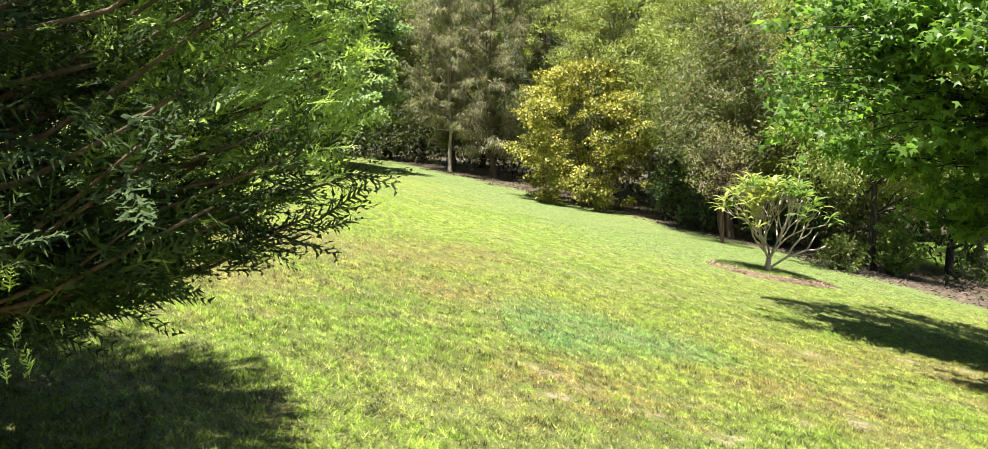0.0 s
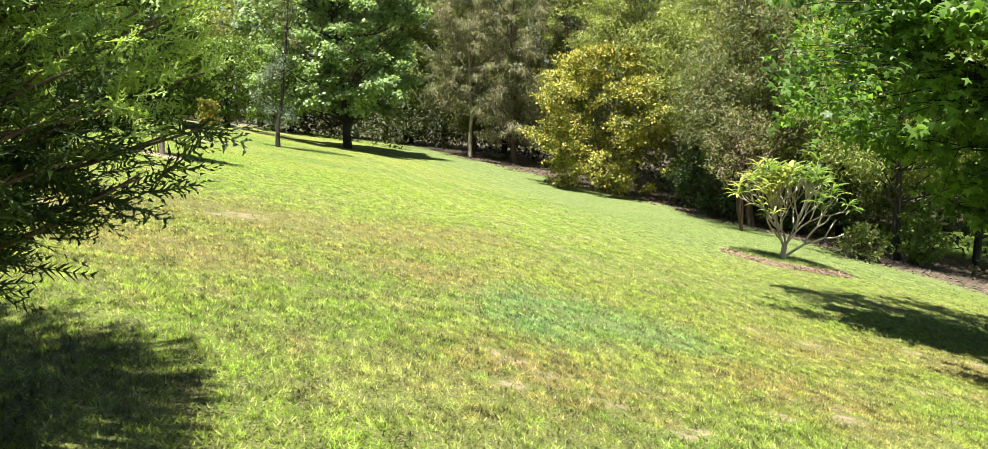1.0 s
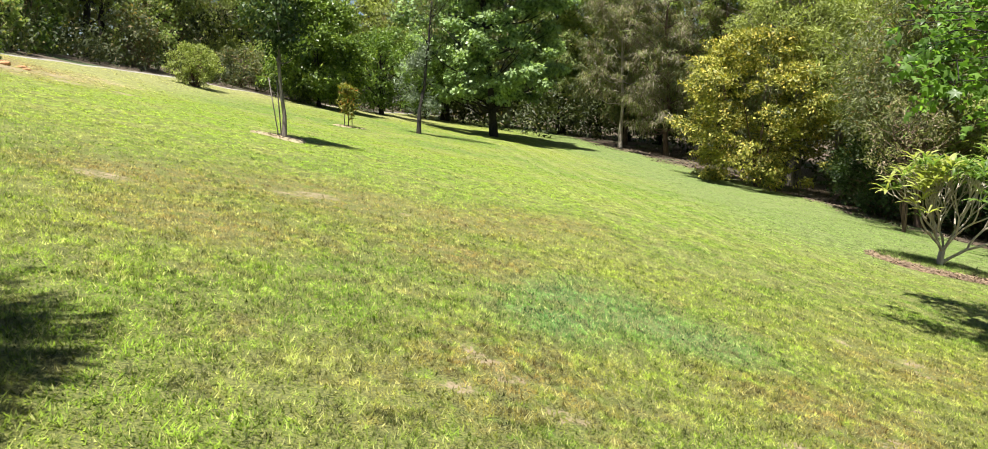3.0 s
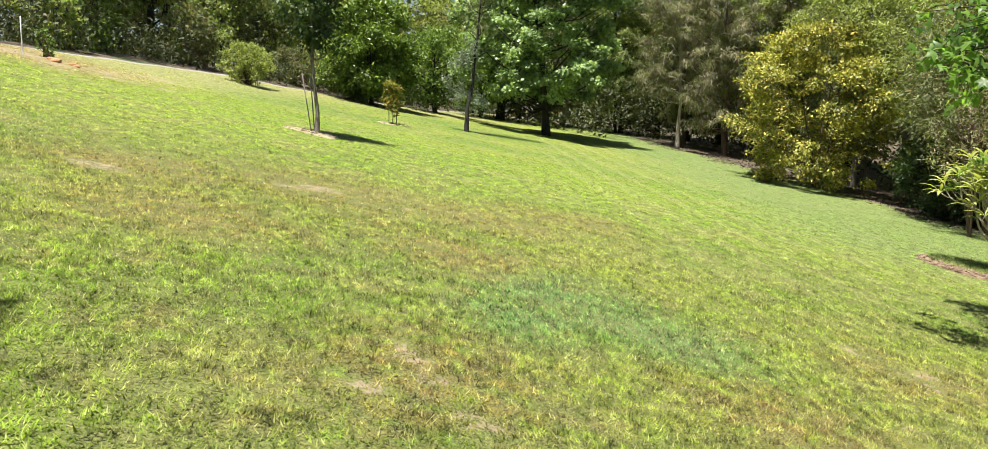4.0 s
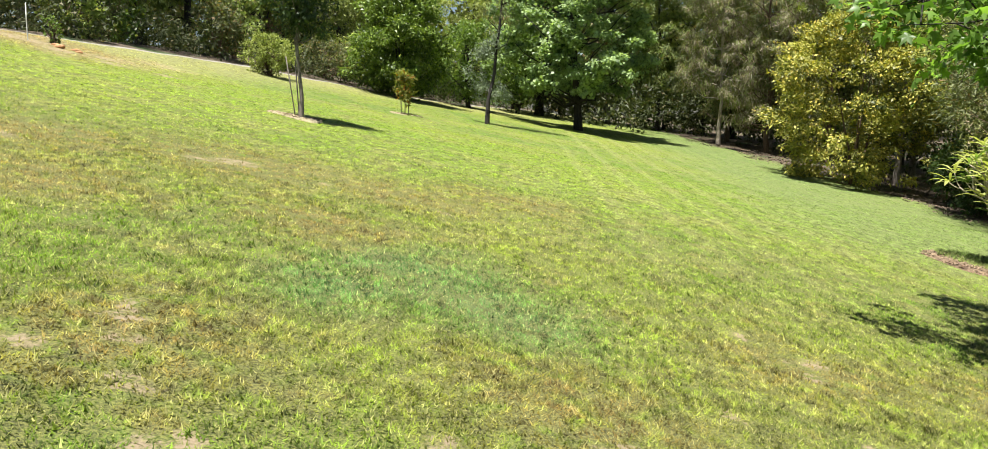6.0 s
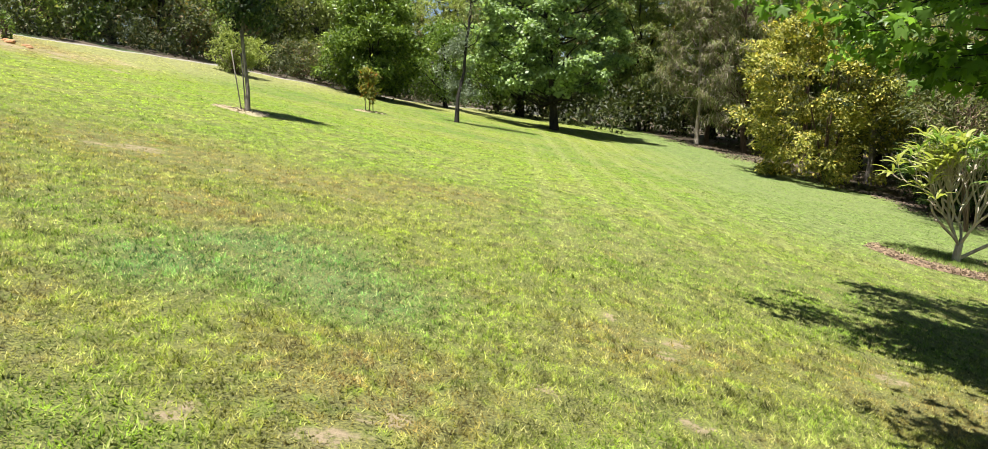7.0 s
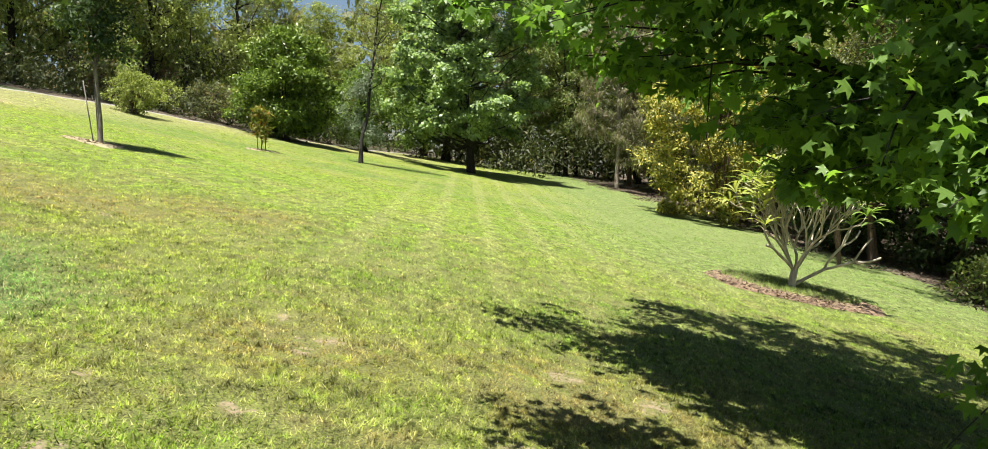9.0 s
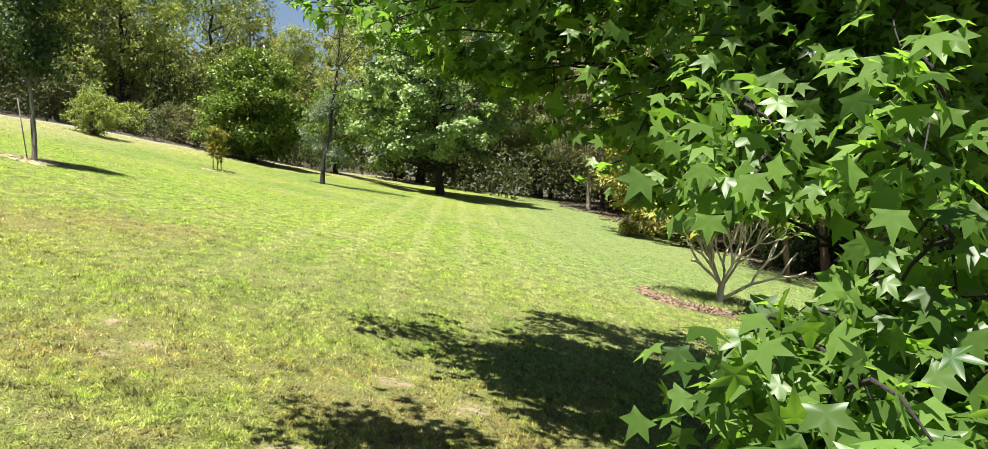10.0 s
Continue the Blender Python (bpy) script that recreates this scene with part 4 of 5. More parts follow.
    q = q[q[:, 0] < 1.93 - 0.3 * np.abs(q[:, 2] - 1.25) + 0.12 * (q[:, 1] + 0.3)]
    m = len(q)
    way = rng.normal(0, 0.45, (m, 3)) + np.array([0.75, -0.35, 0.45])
    part("young_sprays", mesh_stamped("young_sprays", *fine, q, frames_from(way, rng.normal(0, 0.5, (m, 3)) + np.array([0, -0.3, 0.8])), rng.uniform(0.06, 0.14, m)), LEAF_TIPS, root, "light green sprays with sunlight put into their colour")
    # a light upright shoot low on the path's side
    m = 36
    q = np.stack([0.95 + rng.normal(0, 0.05, m), -1.2 + rng.normal(0, 0.06, m), rng.uniform(0.4, 0.7, m)], -1)
    way = rng.normal(0, 0.35, (m, 3)) + np.array([0.1, -0.1, 1.0])
    part("low_shoot", mesh_stamped("low_shoot", *fine, q, frames_from(way, rng.normal(0, 1, (m, 3))), rng.uniform(0.05, 0.11, m)), LEAF_TIPS, root, "light green upright shoot")
    return root


conifer((-4.5, 2.5), 5)


# ---- frangipani in its mulch bed ----
def long_leaf():
    """A long leaf of unit length along +y, pointed at both ends, folded along its rib."""
    rows = [(0.0, 0.01, 0.0), (0.25, 0.06, 0.05), (0.55, 0.1, 0.02), (0.82, 0.07, -0.1)]
    v, f = [], []
    for y, w, z in rows:
        v += [(-w, y, z + w * 0.3), (0, y, z), (w, y, z + w * 0.3)]
    v.append((0, 1.0, -0.24))
    for i in range(3):
        k = i * 3
        for a in (0, 1):
            f += [(k + a, k + a + 1, k + a + 4), (k + a, k + a + 4, k + a + 3)]
    f += [(9, 10, 12), (10, 11, 12)]
    return np.array(v), np.array(f)


def frangipani(place, seed):
    rng = np.random.default_rng(seed)
    z0 = float(ground_z(*place)) - 0.02
    root = thing("frangipani_tree", (place[0], place[1], z0), "bare-stemmed spreading frangipani with long green leaves at its tips", "tree")
    wood = Wood()
    tips = []

    def grow(p, way, ln, r, level):
        q = p + unit(way) * ln * 0.82
        wood.limb(curve_points(p, q, unit(way) * 0 + rng.normal(0, 0.02, 3), 3, rng), [r * 0.84, r * 0.78, r * 0.73, r * 0.76], 8, 0.05)
        if level == 5 or q[2] > 1.7:
            tips.append((q, unit(way)))
            return
        kids = 3 if (level < 2 or rng.uniform() < 0.3) else 2
        base = rng.uniform(0, PI2)
        for k in range(kids):
            a = base + PI2 * k / kids + rng.normal(0, 0.3)
            w = unit(way)
            side = unit(np.cross(w, (0.3, 0.5, 0.81)))
            side2 = np.cross(w, side)
            kid = w + (side * math.cos(a) + side2 * math.sin(a)) * rng.uniform(0.42, 0.68) + np.array([0, 0, 0.34])
            if kid[2] < 0.12:
                kid[2] = 0.12 + rng.uniform(0, 0.15)
            grow(q, kid, ln * rng.uniform(0.72, 0.98) if level else 0.52 * rng.uniform(0.9, 1.1), r * 0.78, level + 1)

    wood.limb([(0, 0, -0.15), (0.0, 0, 0.0), (-0.01, 0, 0.2), (0.0, 0, 0.36)], [0.1, 0.075, 0.062, 0.06], 9, 0.06)
    for az, out, ln in ((190, 0.62, 0.5), (150, 0.45, 0.55), (20, 0.6, 0.55), (285, 0.55, 0.5), (80, 0.6, 0.5)):
        a = radians(az)
        grow(np.array([0.0, 0, 0.3]), np.array([math.cos(a) * out, math.sin(a) * out, 0.78]), ln, 0.03, 1)
    grow(np.array([0.05, 0, 0.12]), np.array([1.0, -0.1, 0.5]), 0.62, 0.036, 3)
    grow(np.array([0.0, 0, 0.3]), np.array([-0.8, -0.3, 0.6]), 0.6, 0.03, 4)
    # taller than wide, leaning down the slope
    grown = np.array([[1.02, 0, 0.16], [0, 1.05, 0], [0, 0, 1.2]])
    wood.v = [tuple(grown @ np.array(p)) for p in wood.v]
    tips = [(grown @ q, w) for q, w in tips]
    part("trunk", wood.mesh("trunk"), BARK_SMOOTH, root)
    v, f = long_leaf()
    leaf_me = mesh_stamped("leaf", v, f, np.zeros((1, 3)), np.eye(3)[None], [1.0])
    made, rest_p, rest_t, rest_s = 0, [], [], []
    for q, w in tips:
        if rng.uniform() < (0.3 if q[2] > 1.3 else 0.6):
            continue
        for k in range(int(rng.integers(6, 10))):
            a = k * 2.39996
            out = np.array([math.cos(a), math.sin(a), 0]) * rng.uniform(0.6, 1.0) + w * rng.uniform(0.2, 0.9) + (0, 0, rng.uniform(-0.1, 0.45))
            turn = frames_from(out[None], np.array([[0, 0, 1.0]]) + rng.normal(0, 0.15, (1, 3)))[0]
            s = rng.uniform(0.24, 0.4)
            if made < 290:
                ob = part("leaf", leaf_me, LEAF_FRANGI, root)
                ob.matrix_basis = Matrix.Translation((q + out * 0.02).tolist()) @ Matrix(turn.tolist()).to_4x4() @ Matrix.Diagonal((s, s, s, 1))
                made += 1
            else:
                rest_p.append(q), rest_t.append(turn), rest_s.append(s)
    if rest_p:
        tagged(part("leaves", mesh_stamped("leaves", v, f, np.array(rest_p), np.array(rest_t), rest_s), LEAF_FRANGI, root), kind="stuff")
    return root


def chip_material(name, dark, light):
    m, nt, bsdf = material(name)
    geo = nt.nodes.new("ShaderNodeNewGeometry")
    nt.links.new(blend(nt, dark, light, geo.outputs["Random Per Island"]), bsdf.inputs["Base Color"])
    bsdf.inputs["Roughness"].default_value = 0.85
    return m


M_CHIPS = chip_material("wood_chips", (0.07, 0.045, 0.03), (0.31, 0.225, 0.135))
M_STRAW = chip_material("pale_mulch", (0.16, 0.12, 0.07), (0.46, 0.37, 0.24))
M_LITTER = chip_material("leaf_litter", (0.028, 0.02, 0.013), (0.17, 0.12, 0.078))
M_CLAY = bark_material("clay_stone", (0.26, 0.13, 0.06), (0.5, 0.26, 0.12), 9.0)
M_SAND = bark_material("pale_earth", (0.22, 0.19, 0.10), (0.42, 0.36, 0.22), 9.0)
M_EARTH = bark_material("bed_earth", (0.10, 0.065, 0.04), (0.27, 0.17, 0.11), 9.0)


def flakes(rng, x, y, size, lift):
    """Flat splinters lying on the ground at x, y."""
    n = len(x)
    p = np.stack([x, y, ground_z(x, y) + lift + bump_z(x, y)], -1)
    a = rng.uniform(0, PI2, n)
    ax = np.stack([np.cos(a), np.sin(a), rng.normal(0, 0.3, n)], -1) * (size * rng.uniform(0.5, 1.4, n))[:, None]
    sd = np.stack([-np.sin(a), np.cos(a), rng.normal(0, 0.4, n)], -1) * (size * 0.3 * rng.uniform(0.6, 1.3, n))[:, None]
    return np.stack([p - ax / 2 - sd / 2, p + ax / 2 - sd / 2, p + ax / 2 + sd / 2, p - ax / 2 + sd / 2], 1)


def mulch_bed(name, cx, cy, rx, ry, label, seed, chips, bump=0.07, ring=0.0, pale=False):
    """A low bed of wood chips with a soft rim; ring: share of the radius left grassy in the middle."""
    rng = np.random.default_rng(seed)
    root = thing(name, (cx, cy, float(ground_z(cx, cy))), label, "mulch bed")
    v, f, n = [], [], 48
    z0 = float(ground_z(cx, cy))
    rings = (0.0, 0.35, 0.7, 0.88, 1.0, 1.06)
    lifts = (bump, bump, bump, bump * 0.85, bump * 0.25, -0.05)
    for r, l in zip(rings, lifts):
        for k in range(n):
            a = PI2 * k / n
            w = 1 + 0.05 * math.sin(a * 3 + seed) + 0.03 * math.sin(a * 7)
            x, y = math.cos(a) * rx * r * w, math.sin(a) * ry * r * w
            v.append((x, y, float(ground_z(cx + x, cy + y)) - z0 + l))
    for i in range(len(rings) - 1):
        for k in range(n):
            k2 = (k + 1) % n
            f.append((i * n + k, i * n + k2, (i + 1) * n + k2, (i + 1) * n + k))
    me = bpy.data.meshes.new("bed")
    me.from_pydata(v, [], f)
    part("bed", smooth(me), M_SAND if pale else M_EARTH, root)
    a, r = rng.uniform(0, PI2, chips), np.sqrt(rng.uniform(ring**2, 1.08, chips))
    x, y = cx + np.cos(a) * rx * r, cy + np.sin(a) * ry * r
    q = flakes(rng, x, y, 0.055, bump + 0.012) - np.array([cx, cy, z0])
    q[:, :, 2] -= (np.clip((r - 0.85) / 0.2, 0, 1) * bump * 0.9)[:, None]
    tagged(part("chip_layer", mesh_polys("chip_layer", q), M_STRAW if pale else M_CHIPS, root), kind="stuff")
    return root, rng


bed, bed_rng = mulch_bed("mulch_bed", 9.5, 15.5, 1.45, 1.4, "round bed of reddish-brown wood chips on the lawn", 41, 4600, 0.05, 0.5)
a_, r_ = bed_rng.uniform(0, PI2, 2800), np.sqrt(bed_rng.uniform(0, 0.8, 2800))
gx_, gy_ = 9.55 + np.cos(a_) * 1.35 * r_, 15.75 + np.sin(a_) * 1.3 * r_
tip_ = bed_rng.normal(0, 0.05, (2800, 2))
gz_ = ground_z(gx_, gy_) + 0.06
ln_ = bed_rng.uniform(0.03, 0.09, 2800)
blades_ = np.stack([np.stack([gx_ - 0.007, gy_, gz_], -1), np.stack([gx_ + 0.007, gy_, gz_], -1), np.stack([gx_ + tip_[:, 0], gy_ + tip_[:, 1], gz_ + ln_], -1)], 1)
weeds_me = mesh_polys("weeds", blades_)
weeds_me.materials.append(M_BLADE)
tagged(new("bed_weeds", weeds_me), "low green weeds growing in the mulch bed", "grass", kind="stuff")
frangipani((9.56, 15.67), 12)


# ---- young staked trees on the open slope ----
def stake(root, foot, top, r=0.016):
    w = Wood()
    w.limb([foot, [(foot[i] + top[i]) / 2 for i in range(3)], top], [r, r, r * 0.9], 7)
    part("stake", w.mesh("stake"), BARK_GREY, root)


# the crown's own shade is put into its dark leaf colour
young = make_tree("young_tree", (-4.26, 18.3), "slim grey-trunked young tree with green leaves darkened for shade, beside thin stakes", "tree", 5.3, 0.85, BARK_GREY, LEAF_DEEP_SHADE, 51,
                  trunk_r=0.05, low=0.36, widest=0.7, clumps=46, clump_r=0.36, count=5600, size=0.11, aspect=0.5, lean=(0.05, 0), squash=1.0)
stake(young, (-0.09, -0.06, -0.1), (-0.27, -0.1, 1.35), 0.013)
stake(young, (-0.07, 0.1, -0.1), (-0.13, 0.1, 1.3), 0.015)
mulch_bed("mulch_ring", -4.35, 18.2, 0.6, 0.55, "thin ring of pale mulch round a young tree", 42, 420, 0.02, pale=True)

sapling = make_tree("sapling", (-3.67, 27.8), "small staked sapling with yellow-green and orange leaves", "sapling", 1.35, 0.36, BARK_BROWN, LEAF_SAPLING, 52,
                    trunk_r=0.018, low=0.38, widest=0.62, clumps=16, clump_r=0.19, count=760, size=0.13, aspect=0.45, outward=0.9)
stake(sapling, (-0.13, 0, -0.05), (-0.13, 0, 0.62), 0.015)
stake(sapling, (0.12, 0.03, -0.05), (0.12, 0.03, 0.58), 0.015)
mulch_bed("mulch_ring", -3.6, 27.75, 0.55, 0.5, "thin ring of pale mulch round a sapling", 43, 320, 0.02, pale=True)


# ---- trees of the lawn's far end ----
thin = make_tree("slender_tree", (-1.31, 32.9), "slender dark-trunked leaning tree with sparse foliage", "tree", 9.2, 1.25, BARK_DARK, LEAF_OLIVE, 53,
                 trunk_r=0.08, low=0.4, widest=0.7, clumps=30, clump_r=0.5, count=2300, size=0.15, aspect=0.25, droop=0.7, lean=(1.15, 0.6))
g_rng = np.random.default_rng(54)
gc_ = np.stack([g_rng.normal(0.02, 0.3, 22), g_rng.normal(0.4, 0.2, 22), g_rng.uniform(0.85, 3.4, 22)], -1)
part("low_foliage", mesh_polys("low_foliage", leaf_quads(g_rng, gc_, np.full((22, 3), 0.36), 3600, 0.10, 0.4, 0.6, 0.2, 0.4, np.array([0, 0, 2.0]))),
     LEAF_GREYGREEN, thin, "grey-green foliage round the lower trunk")

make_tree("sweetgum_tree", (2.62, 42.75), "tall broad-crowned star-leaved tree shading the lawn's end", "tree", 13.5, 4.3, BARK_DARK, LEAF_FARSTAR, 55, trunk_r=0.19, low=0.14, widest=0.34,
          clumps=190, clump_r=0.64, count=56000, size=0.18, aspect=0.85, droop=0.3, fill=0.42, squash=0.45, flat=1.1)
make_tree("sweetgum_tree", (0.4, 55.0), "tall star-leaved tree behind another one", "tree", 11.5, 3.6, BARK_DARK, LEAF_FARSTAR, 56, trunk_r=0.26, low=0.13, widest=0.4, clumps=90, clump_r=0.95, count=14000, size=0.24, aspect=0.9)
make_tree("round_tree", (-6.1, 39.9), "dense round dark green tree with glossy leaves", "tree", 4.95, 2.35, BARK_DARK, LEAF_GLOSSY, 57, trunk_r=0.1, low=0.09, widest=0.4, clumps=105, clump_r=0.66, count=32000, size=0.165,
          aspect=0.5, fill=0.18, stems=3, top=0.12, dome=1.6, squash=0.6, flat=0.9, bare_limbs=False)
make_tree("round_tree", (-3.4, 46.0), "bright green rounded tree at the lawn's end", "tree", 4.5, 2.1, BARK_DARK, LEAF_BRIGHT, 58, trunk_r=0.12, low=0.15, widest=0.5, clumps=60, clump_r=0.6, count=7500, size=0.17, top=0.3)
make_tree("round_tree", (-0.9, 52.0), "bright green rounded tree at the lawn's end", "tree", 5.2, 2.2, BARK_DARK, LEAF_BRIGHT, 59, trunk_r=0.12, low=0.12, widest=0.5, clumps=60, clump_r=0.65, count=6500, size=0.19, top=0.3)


# ---- bushes ----
def bush(place, label, height, spread, leaves, seed, count, size, **more):
    spec = dict(trunk_r=0.05, low=0.08, widest=0.45, clumps=60, clump_r=spread * 0.24, stems=4, top=0.3, fill=0.3, dome=2.2)
    spec.update(more)
    return make_tree("bush", place, label, "bush", height, spread, BARK_BROWN, leaves, seed, count=count, size=size, **spec)


bush((-9.72, 31.85), "rounded light green bush on the grassy crest", 1.55, 0.88, LEAF_FEATHER, 61, 6500, 0.085, aspect=0.5)
bush((-16.4, 58.5), "rounded green bush at the wood's edge", 3.4, 2.2, LEAF_WOOD, 62, 5000, 0.18)
bush((-12.4, 49.0), "low pale green bush at the wood's edge", 1.9, 1.4, LEAF_FEATHER, 63, 3000, 0.15)
bush((-9.9, 40.6), "low olive bush on the crest beyond the track", 1.75, 1.4, LEAF_OLIVE, 72, 5200, 0.11)
bush((-11.4, 38.4), "small pale green bush beyond the track", 1.3, 0.9, LEAF_FEATHER, 73, 2200, 0.12)
bush((-9.6, 47.0), "green bush at the wood's edge", 2.4, 1.5, LEAF_WOOD, 64, 3500, 0.16)
for k, (y, back, tall, wide, leaf, tag) in enumerate([(23.5, 2.2, 2.3, 1.2, LEAF_OLIVE, "olive"), (26.5, 1.8, 1.7, 1.0, LEAF_WOOD, "light green"), (29.0, 2.6, 2.8, 1.3, LEAF_DOME, "dark green"), (34.5, 2.0, 2.4, 1.2, LEAF_OLIVE, "olive"),
                                                       (36.5, 3.2, 3.2, 1.5, LEAF_WOOD, "light green"), (43.0, 2.4, 2.6, 1.4, LEAF_DOME, "dark green"), (45.5, 2.2, 2.0, 1.2, LEAF_OLIVE, "olive"), (20.8, 2.4, 2.0, 1.1, LEAF_WOOD, "light green")]):
    bush((float(crest_x(y)) - back, y), tag + " wild shrub at the foot of the woods", tall, wide, leaf, 140 + k, 2600, 0.15, clumps=34)
make_tree("round_tree", (12.9, 32.9), "large rounded bushy tree with yellow-green new leaves", "tree", 6.4, 3.55, BARK_BROWN, LEAF_YELLOW, 65, trunk_r=0.08, low=0.04, widest=0.4, clumps=105, clump_r=0.6, count=36000,
          size=0.15, aspect=0.5, stems=4, fill=0.18, top=0.15, outward=1.0, squash=0.5, dome=1.8, flat=0.9, bare_limbs=False)
bush((16.4, 30.2), "dark green shrub beside a yellow-leaved tree", 2.8, 1.7, LEAF_DEEP_SHADE, 66, 5200, 0.15)
# two added shrubs whose dark leaves stand in for the recess's shade
bush((15.3, 27.3), "added dark shrub filling the shaded recess under the trees", 2.5, 1.6, LEAF_DEEP_SHADE, 75, 5200, 0.14)
bush((17.4, 25.0), "added dark shrub filling the shade under feathery trees", 2.6, 1.6, LEAF_DEEP_SHADE, 76, 5000, 0.15)
bush((13.6, 23.3), "twiggy pinkish and yellow-green bush on bare stems", 4.1, 1.4, LEAF_PINKISH, 67, 2800, 0.11, aspect=0.3, low=0.42, widest=0.65)
bush((18.0, 20.0), "small leafy green shrub in the litter", 1.9, 0.85, LEAF_BRIGHT, 68, 2600, 0.14)
bush((15.2, 19.4), "low green shrub under the trees", 1.0, 0.7, LEAF_WOOD, 69, 1200, 0.12)
bush((20.5, 24.5), "dark green shrub under the trees", 2.2, 1.4, LEAF_WOOD, 70, 3000, 0.16)


# ---- trees along the lower side ----
def lower(name, place, label, height, spread, bark, leaves, seed, **more):
    spec = dict(trunk_r=0.13, low=0.16, widest=0.55, clumps=105, clump_r=0.85, count=26000, size=0.18, aspect=0.3, droop=0.4, fill=0.35, squash=0.6)
    spec.update(more)
    return make_tree(name, place, label, "tree", height, spread, bark, leaves, seed, **spec)


DROOP = dict(aspect=0.14, droop=1.0, size=0.3, flat=0.2, outward=0.4, count=23000, low=0.1, clumps=110, clump_r=0.55, fill=0.35)
lower("drooping_tree", (10.9, 48.6), "tall brownish drooping tree with a pale bare trunk", 13, 2.6, BARK_PALE, LEAF_BROWNISH, 71, trunk_r=0.12, **{**DROOP, "low": 0.22, "count": 19000})
lower("drooping_tree", (13.0, 46.0), "tall brownish drooping tree in shade", 14, 3.2, BARK_BROWN, LEAF_BROWNISH, 72, **DROOP)
lower("drooping_tree", (12.2, 52.5), "tall olive drooping tree", 15, 3.5, BARK_BROWN, LEAF_OLIVE, 73, **DROOP)
lower("drooping_tree", (15.6, 44.0), "tall olive drooping tree", 15, 3.6, BARK_BROWN, LEAF_OLIVE, 74, **DROOP)
lower("drooping_tree", (18.6, 41.0), "tall grey-green tree above a yellow-leaved one", 15, 3.4, BARK_GREY, LEAF_OLIVE, 75)
lower("feathery_tree", (15.9, 36.2), "tall feathery light green tree above a yellow-leaved one", 11, 4.0, BARK_GREY, LEAF_FEATHER, 76, low=0.5, widest=0.7)
lower("feathery_tree", (17.0, 29.0), "tall feathery light green tree with bare lower limbs", 10.5, 3.7, BARK_GREY, LEAF_FEATHER, 77, low=0.32)
# BARK_DARK on feathery trees paints the canopy's shade onto their trunks
lower("feathery_tree", (19.5, 25.5), "tall feathery light green tree with bare lower limbs", 10, 3.6, BARK_DARK, LEAF_FEATHER, 78, low=0.2)
lower("feathery_tree", (15.6, 25.7), "feathery olive tree over the litter", 8.5, 2.9, BARK_BROWN, LEAF_OLIVE, 79, low=0.34)
lower("feathery_tree", (22.5, 28.5), "tall feathery light green tree", 11, 3.2, BARK_GREY, LEAF_FEATHER, 80)
lower("feathery_tree", (22.0, 21.5), "feathery green tree over the litter", 9, 3.4, BARK_DARK, LEAF_FEATHER, 81, low=0.25)
lower("feathery_tree", (17.4, 20.4), "feathery green tree over the litter", 9.5, 3.7, BARK_DARK, LEAF_FEATHER, 85, low=0.3, count=26000)
lower("feathery_tree", (26.5, 24.0), "tall green tree at the lawn's lower side", 10, 3.2, BARK_GREY, LEAF_WOOD, 82, low=0.25)
lower("feathery_tree", (8.6, 58.0), "tall dark tree at the lawn's end", 15, 3.2, BARK_DARK, LEAF_WOOD, 83, size=0.22)


make_tree("dry_tree", (-15.5, 47.5), "small half-dry tree with orange-brown leaves", "tree", 5.0, 1.1, BARK_BROWN, LEAF_ORANGE, 84, trunk_r=0.07, low=0.2, widest=0.5, clumps=30, clump_r=0.5, count=2600, size=0.18)


# ---- the woods round the place, from a few grown forms ----
woods = []
for k, (x, y, kind) in enumerate([(-24, 44, 0), (-13, 62, 1), (5.5, 64, 2), (26, 36, 3)]):
    leaf = (LEAF_WOOD, LEAF_OLIVE, LEAF_WOOD, LEAF_FEATHER)[kind]
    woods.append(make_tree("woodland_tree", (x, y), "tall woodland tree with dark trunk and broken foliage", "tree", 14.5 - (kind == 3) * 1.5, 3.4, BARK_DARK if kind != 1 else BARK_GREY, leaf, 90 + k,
                           trunk_r=0.2, low=0.1 if kind == 2 else 0.2, widest=0.6, clumps=90, clump_r=1.0, count=11800, size=0.24, aspect=0.44, droop=0.5, fill=0.45, squash=0.65, group="woods"))
wood_rng = np.random.default_rng(99)
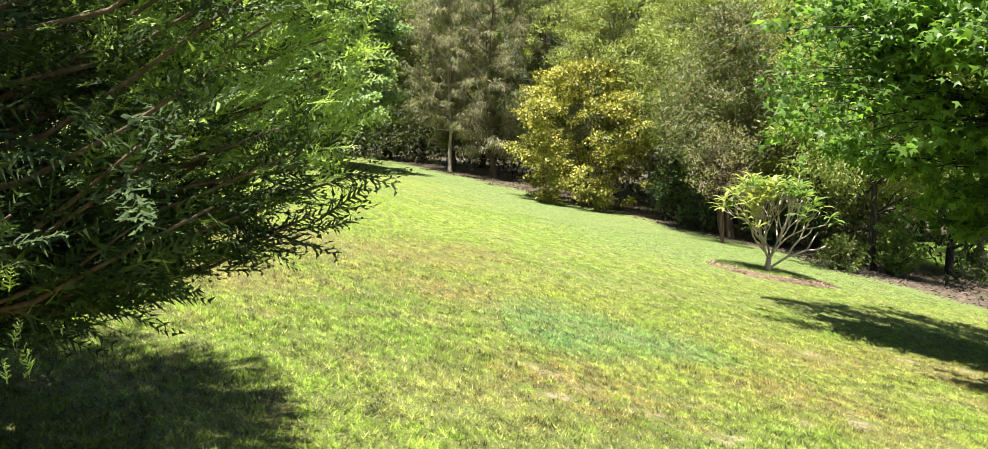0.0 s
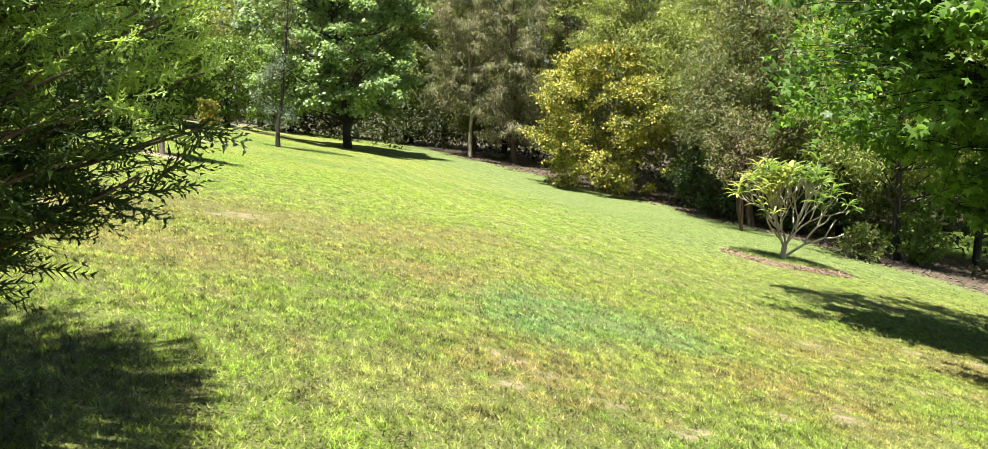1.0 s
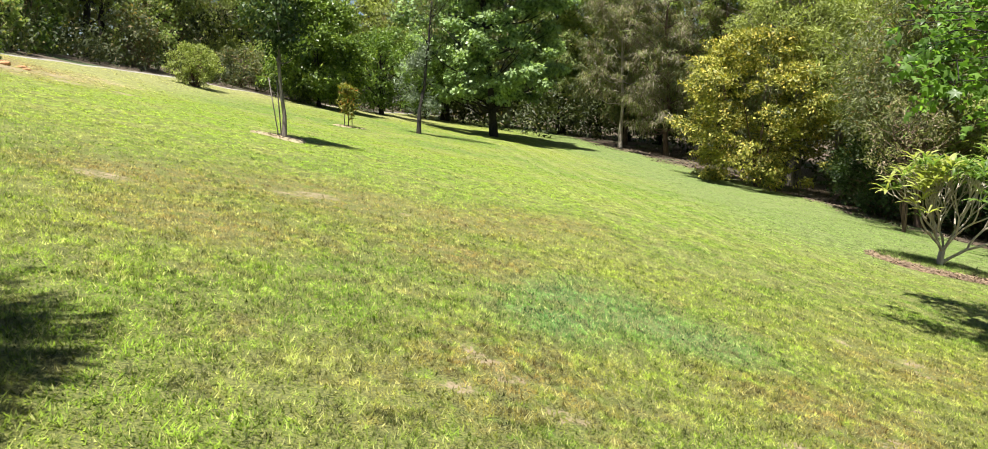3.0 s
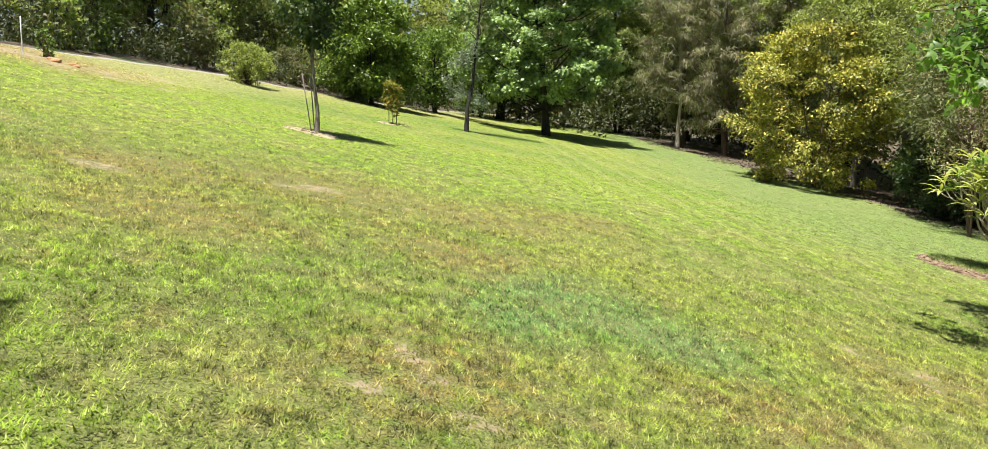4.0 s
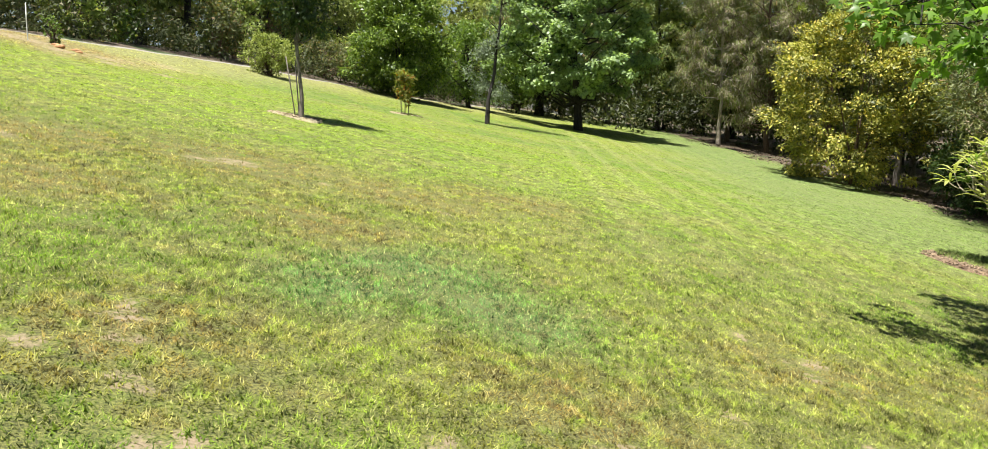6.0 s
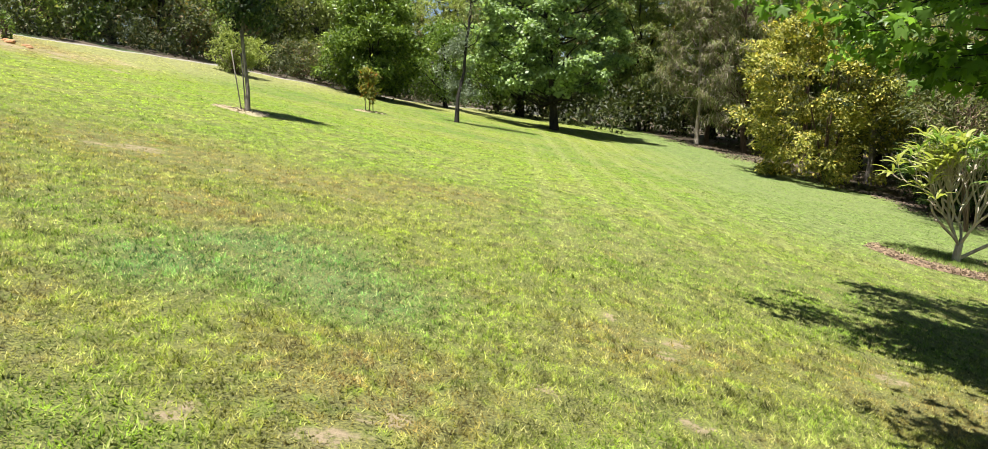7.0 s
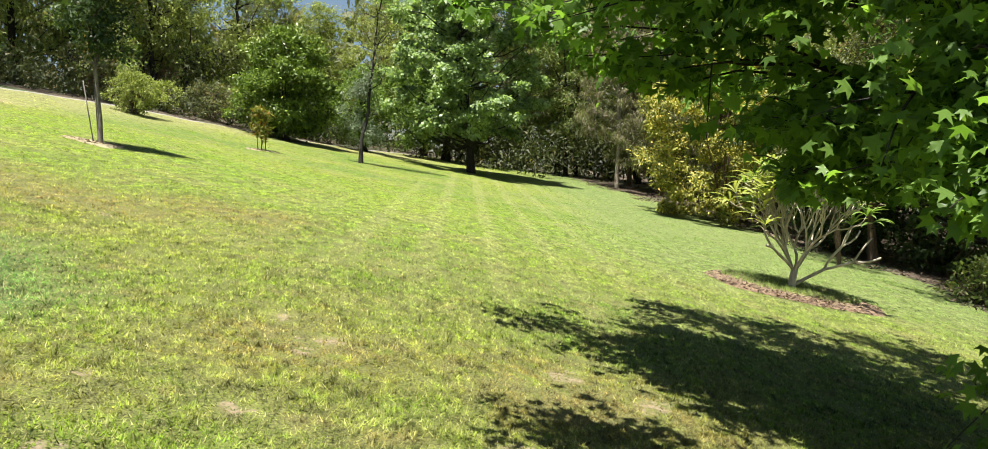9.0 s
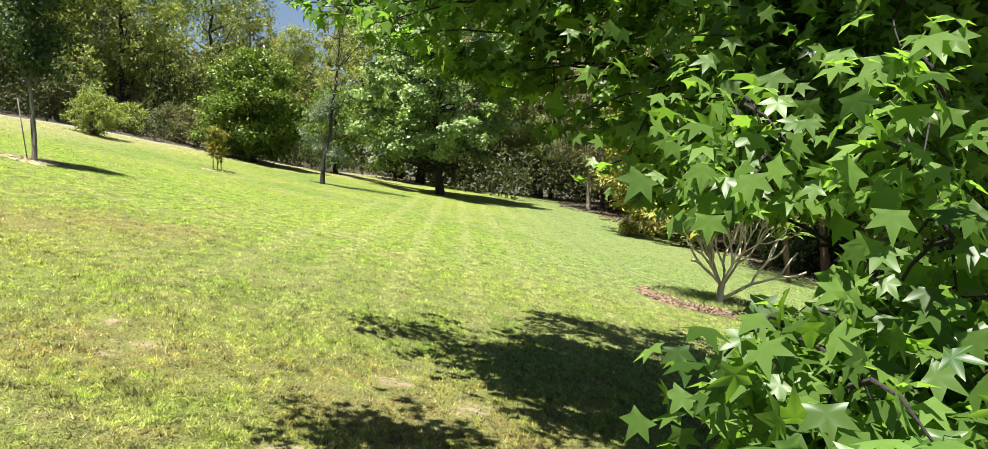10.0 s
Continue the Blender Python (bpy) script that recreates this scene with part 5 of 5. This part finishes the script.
SPOTS = [(-16.8, 32.3), (-19.5, 35), (-17.2, 41.5), (-15.2, 46.5), (-12.0, 51.5), (-19, 40), (-21, 34), (-18.5, 47), (-26, 37), (-24, 28), (-29, 31), (-27, 22), (-33, 25), (-22, 52), (-17, 55), (-30, 45), (-36, 36),
         (-9, 60), (-5, 64), (-1.5, 60), (2, 66), (8.5, 66), (12, 60), (15.5, 56), (17.5, 50), (20.5, 47), (22.5, 41), (25, 32), (28.5, 29), (30, 35),
         (30, 22), (33, 27), (34, 18), (27, 44), (21, 54), (-22, 60), (-16.5, 67), (36, 33), (31, 41),
         # trees added so their canopies shade the litter and scrub
         (14.5, 51), (16.8, 47.5), (13.5, 57), (18.6, 44.5), (9.5, 61), (5.2, 59.5), (19, 37.5), (20.2, 32)]
for x, y in SPOTS:
    src = woods[0] if (x, y) == (-16.8, 32.3) else woods[int(wood_rng.integers(0, 4))] if x < 14 else woods[int(wood_rng.choice([1, 3, 3, 2]))]
    if -16 < x < 0 and y > 44:
        src = woods[3]
    s = float(wood_rng.uniform(0.8, 1.12))
    # lower crowns where the sky shows between them
    if -14 < x < -6 and y > 55 or x == -16.5:
        s *= 0.74
    m = pose(x, y, float(ground_z(x, y)) - 0.05, 0, 0, float(wood_rng.uniform(0, 360))) @ Matrix.Diagonal((s, s, s * float(wood_rng.uniform(0.9, 1.12)), 1))
    copy_thing(src, m)
woods[1].matrix_basis = woods[1].matrix_basis @ Matrix.Diagonal((0.8, 0.8, 0.78, 1))


def understory():
    """Scrub and low leaves under and behind the trees, as one growth."""
    rng = np.random.default_rng(101)
    n = 900
    t = rng.uniform(0, 1, n)
    # a band that runs round the lawn: the crest, the far end, the lower side
    ang = radians(-70) + t * radians(152)
    rad = rng.uniform(50, 68, n)
    x, y = np.sin(ang) * rad, np.cos(ang) * rad
    x = np.where(x > 14, 14 + (x - 14) * 0.62, x)
    x = np.where(x < -14, -14 + (x + 14) * 0.55, x)
    c = np.stack([x, y, ground_z(x, y) + rng.uniform(0.1, 2.6, n) ** 1.3], -1)
    r = rng.uniform(0.7, 1.5, (n, 1)) * np.array([[1, 1, 0.9]])
    m = 130
    ys = rng.uniform(17, 41, m)
    xs = wood_edge(ys) + 4.2 + rng.uniform(0, 4.0, m)
    keep = ~((np.abs(xs - 16.5) < 2.2) & (ys < 24))
    xs, ys = xs[keep], ys[keep]
    c = np.concatenate([c, np.stack([xs, ys, ground_z(xs, ys) + rng.uniform(0.1, 2.6, len(xs))], -1)])
    r = np.concatenate([r, rng.uniform(0.4, 0.95, (len(xs), 1)) * np.ones((1, 3))])
    m = 150
    xs, ys = rng.uniform(1, 17, m), rng.uniform(56, 63, m)
    c = np.concatenate([c, np.stack([xs, ys - 0.5 * np.maximum(xs - 8, 0), ground_z(xs, ys) + rng.uniform(0.1, 2.8, m)], -1)])
    r = np.concatenate([r, rng.uniform(0.6, 1.2, (m, 1)) * np.ones((1, 3))])
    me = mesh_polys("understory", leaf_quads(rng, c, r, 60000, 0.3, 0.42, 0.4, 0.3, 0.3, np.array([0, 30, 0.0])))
    # the dark leaf colour stands in for shade under the trees
    me.materials.append(LEAF_SCRUB_SHADED)
    tagged(new("understory", me), "scrub under the woodland trees, its leaf colour darkened for shade", "scrub", kind="stuff")
    m = 380
    ys = rng.uniform(16, 60, m)
    xs = crest_x(ys) - 0.75 - 6.0 * rng.uniform(0, 1, m) ** 1.7
    c = np.stack([xs, ys, ground_z(xs, ys) + rng.uniform(0.0, 1.0, m) * (0.9 + 0.7 * soft_noise(xs, ys, 0.12, 8))], -1)
    r = rng.uniform(0.3, 0.8, (m, 1)) * np.ones((1, 3))
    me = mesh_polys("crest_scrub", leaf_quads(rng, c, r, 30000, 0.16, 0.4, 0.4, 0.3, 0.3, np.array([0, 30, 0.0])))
    me.materials.append(LEAF_SCRUB_SHADED)
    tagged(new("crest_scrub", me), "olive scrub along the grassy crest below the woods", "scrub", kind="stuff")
    n = 1500
    ang = radians(-80) + rng.uniform(0, 1, n) * radians(170)
    rad = rng.uniform(76, 95, n)
    x, y = np.sin(ang) * rad, np.cos(ang) * rad
    top = 16 + 3 * np.sin(ang * 17) + 2 * np.sin(ang * 41)
    top = np.where((ang > radians(-20)) & (ang < radians(-8)), 9.0, top)
    c = np.stack([x, y, ground_z(x, y) + rng.uniform(0, 1, n) * top], -1)
    me = mesh_polys("far_woods", leaf_quads(rng, c, rng.uniform(1.2, 2.6, (n, 1)) * np.ones((1, 3)), 30000, 1.3, 0.5, 0.4, 0.3, 0.3, np.array([0, 30, 0.0])))
    me.materials.append(LEAF_OLIVE)
    tagged(new("far_woods", me), "distant woods closing the view", "woods", kind="stuff")


understory()


# ---- small things ----
M_POST = bark_material("white_paint", (0.62, 0.62, 0.6), (0.8, 0.8, 0.78), 4.0, 0.1)


def post_thing(place):
    root = thing("marker_post", (place[0], place[1], float(ground_z(*place))), "thin white marker post on the grassy crest", "post")
    w = Wood()
    w.limb([(0, 0, -0.2), (0, 0, 0.5), (0.01, 0, 0.92)], [0.014, 0.014, 0.013], 8)
    part("pole", w.mesh("pole"), M_POST, root)


post_thing((-12.0, 20.7))


def rock(place, size, seed):
    rng = np.random.default_rng(seed)
    bm = bmesh.new()
    bmesh.ops.create_icosphere(bm, subdivisions=2, radius=1)
    for v in bm.verts:
        v.co *= 1 + 0.18 * noise.noise(v.co * 1.7 + Vector((seed, 0, 0)))
        v.co.x *= size[0]
        v.co.y *= size[1]
        v.co.z = v.co.z * size[2]
    me = bpy.data.meshes.new("rock")
    bm.to_mesh(me)
    bm.free()
    me.materials.append(M_CLAY)
    ob = new("rock", me)
    ob.matrix_basis = pose(place[0], place[1], float(ground_z(*place)) + size[2] * 0.3, 0, 0, float(rng.uniform(0, 360)))
    tagged(ob, "reddish clay rock lying on the bare crest", "rock", group="rocks on the crest")


for k, (x, y, s) in enumerate([(-11.3, 20.9, 0.16), (-11.0, 21.1, 0.12), (-11.6, 21.2, 0.10), (-10.8, 20.9, 0.09)]):
    rock((x, y), (s * 1.1, s * 0.75, s * 0.45), 110 + k)
bush((-11.9, 21.6), "tiny green shrub beside the marker post", 0.7, 0.25, LEAF_BRIGHT, 71, 260, 0.08, clumps=14)


def litter():
    rng = np.random.default_rng(120)
    n = 16000
    y = rng.uniform(12, 52, n)
    x = wood_edge(y) + rng.uniform(-0.5, 7.5, n) ** 1.0
    me = mesh_polys("leaf_litter", flakes(rng, x, y, 0.11, 0.015))
    me.materials.append(M_LITTER)
    tagged(new("leaf_litter", me), "fallen brown leaves under the trees", "leaf litter", kind="stuff")


litter()
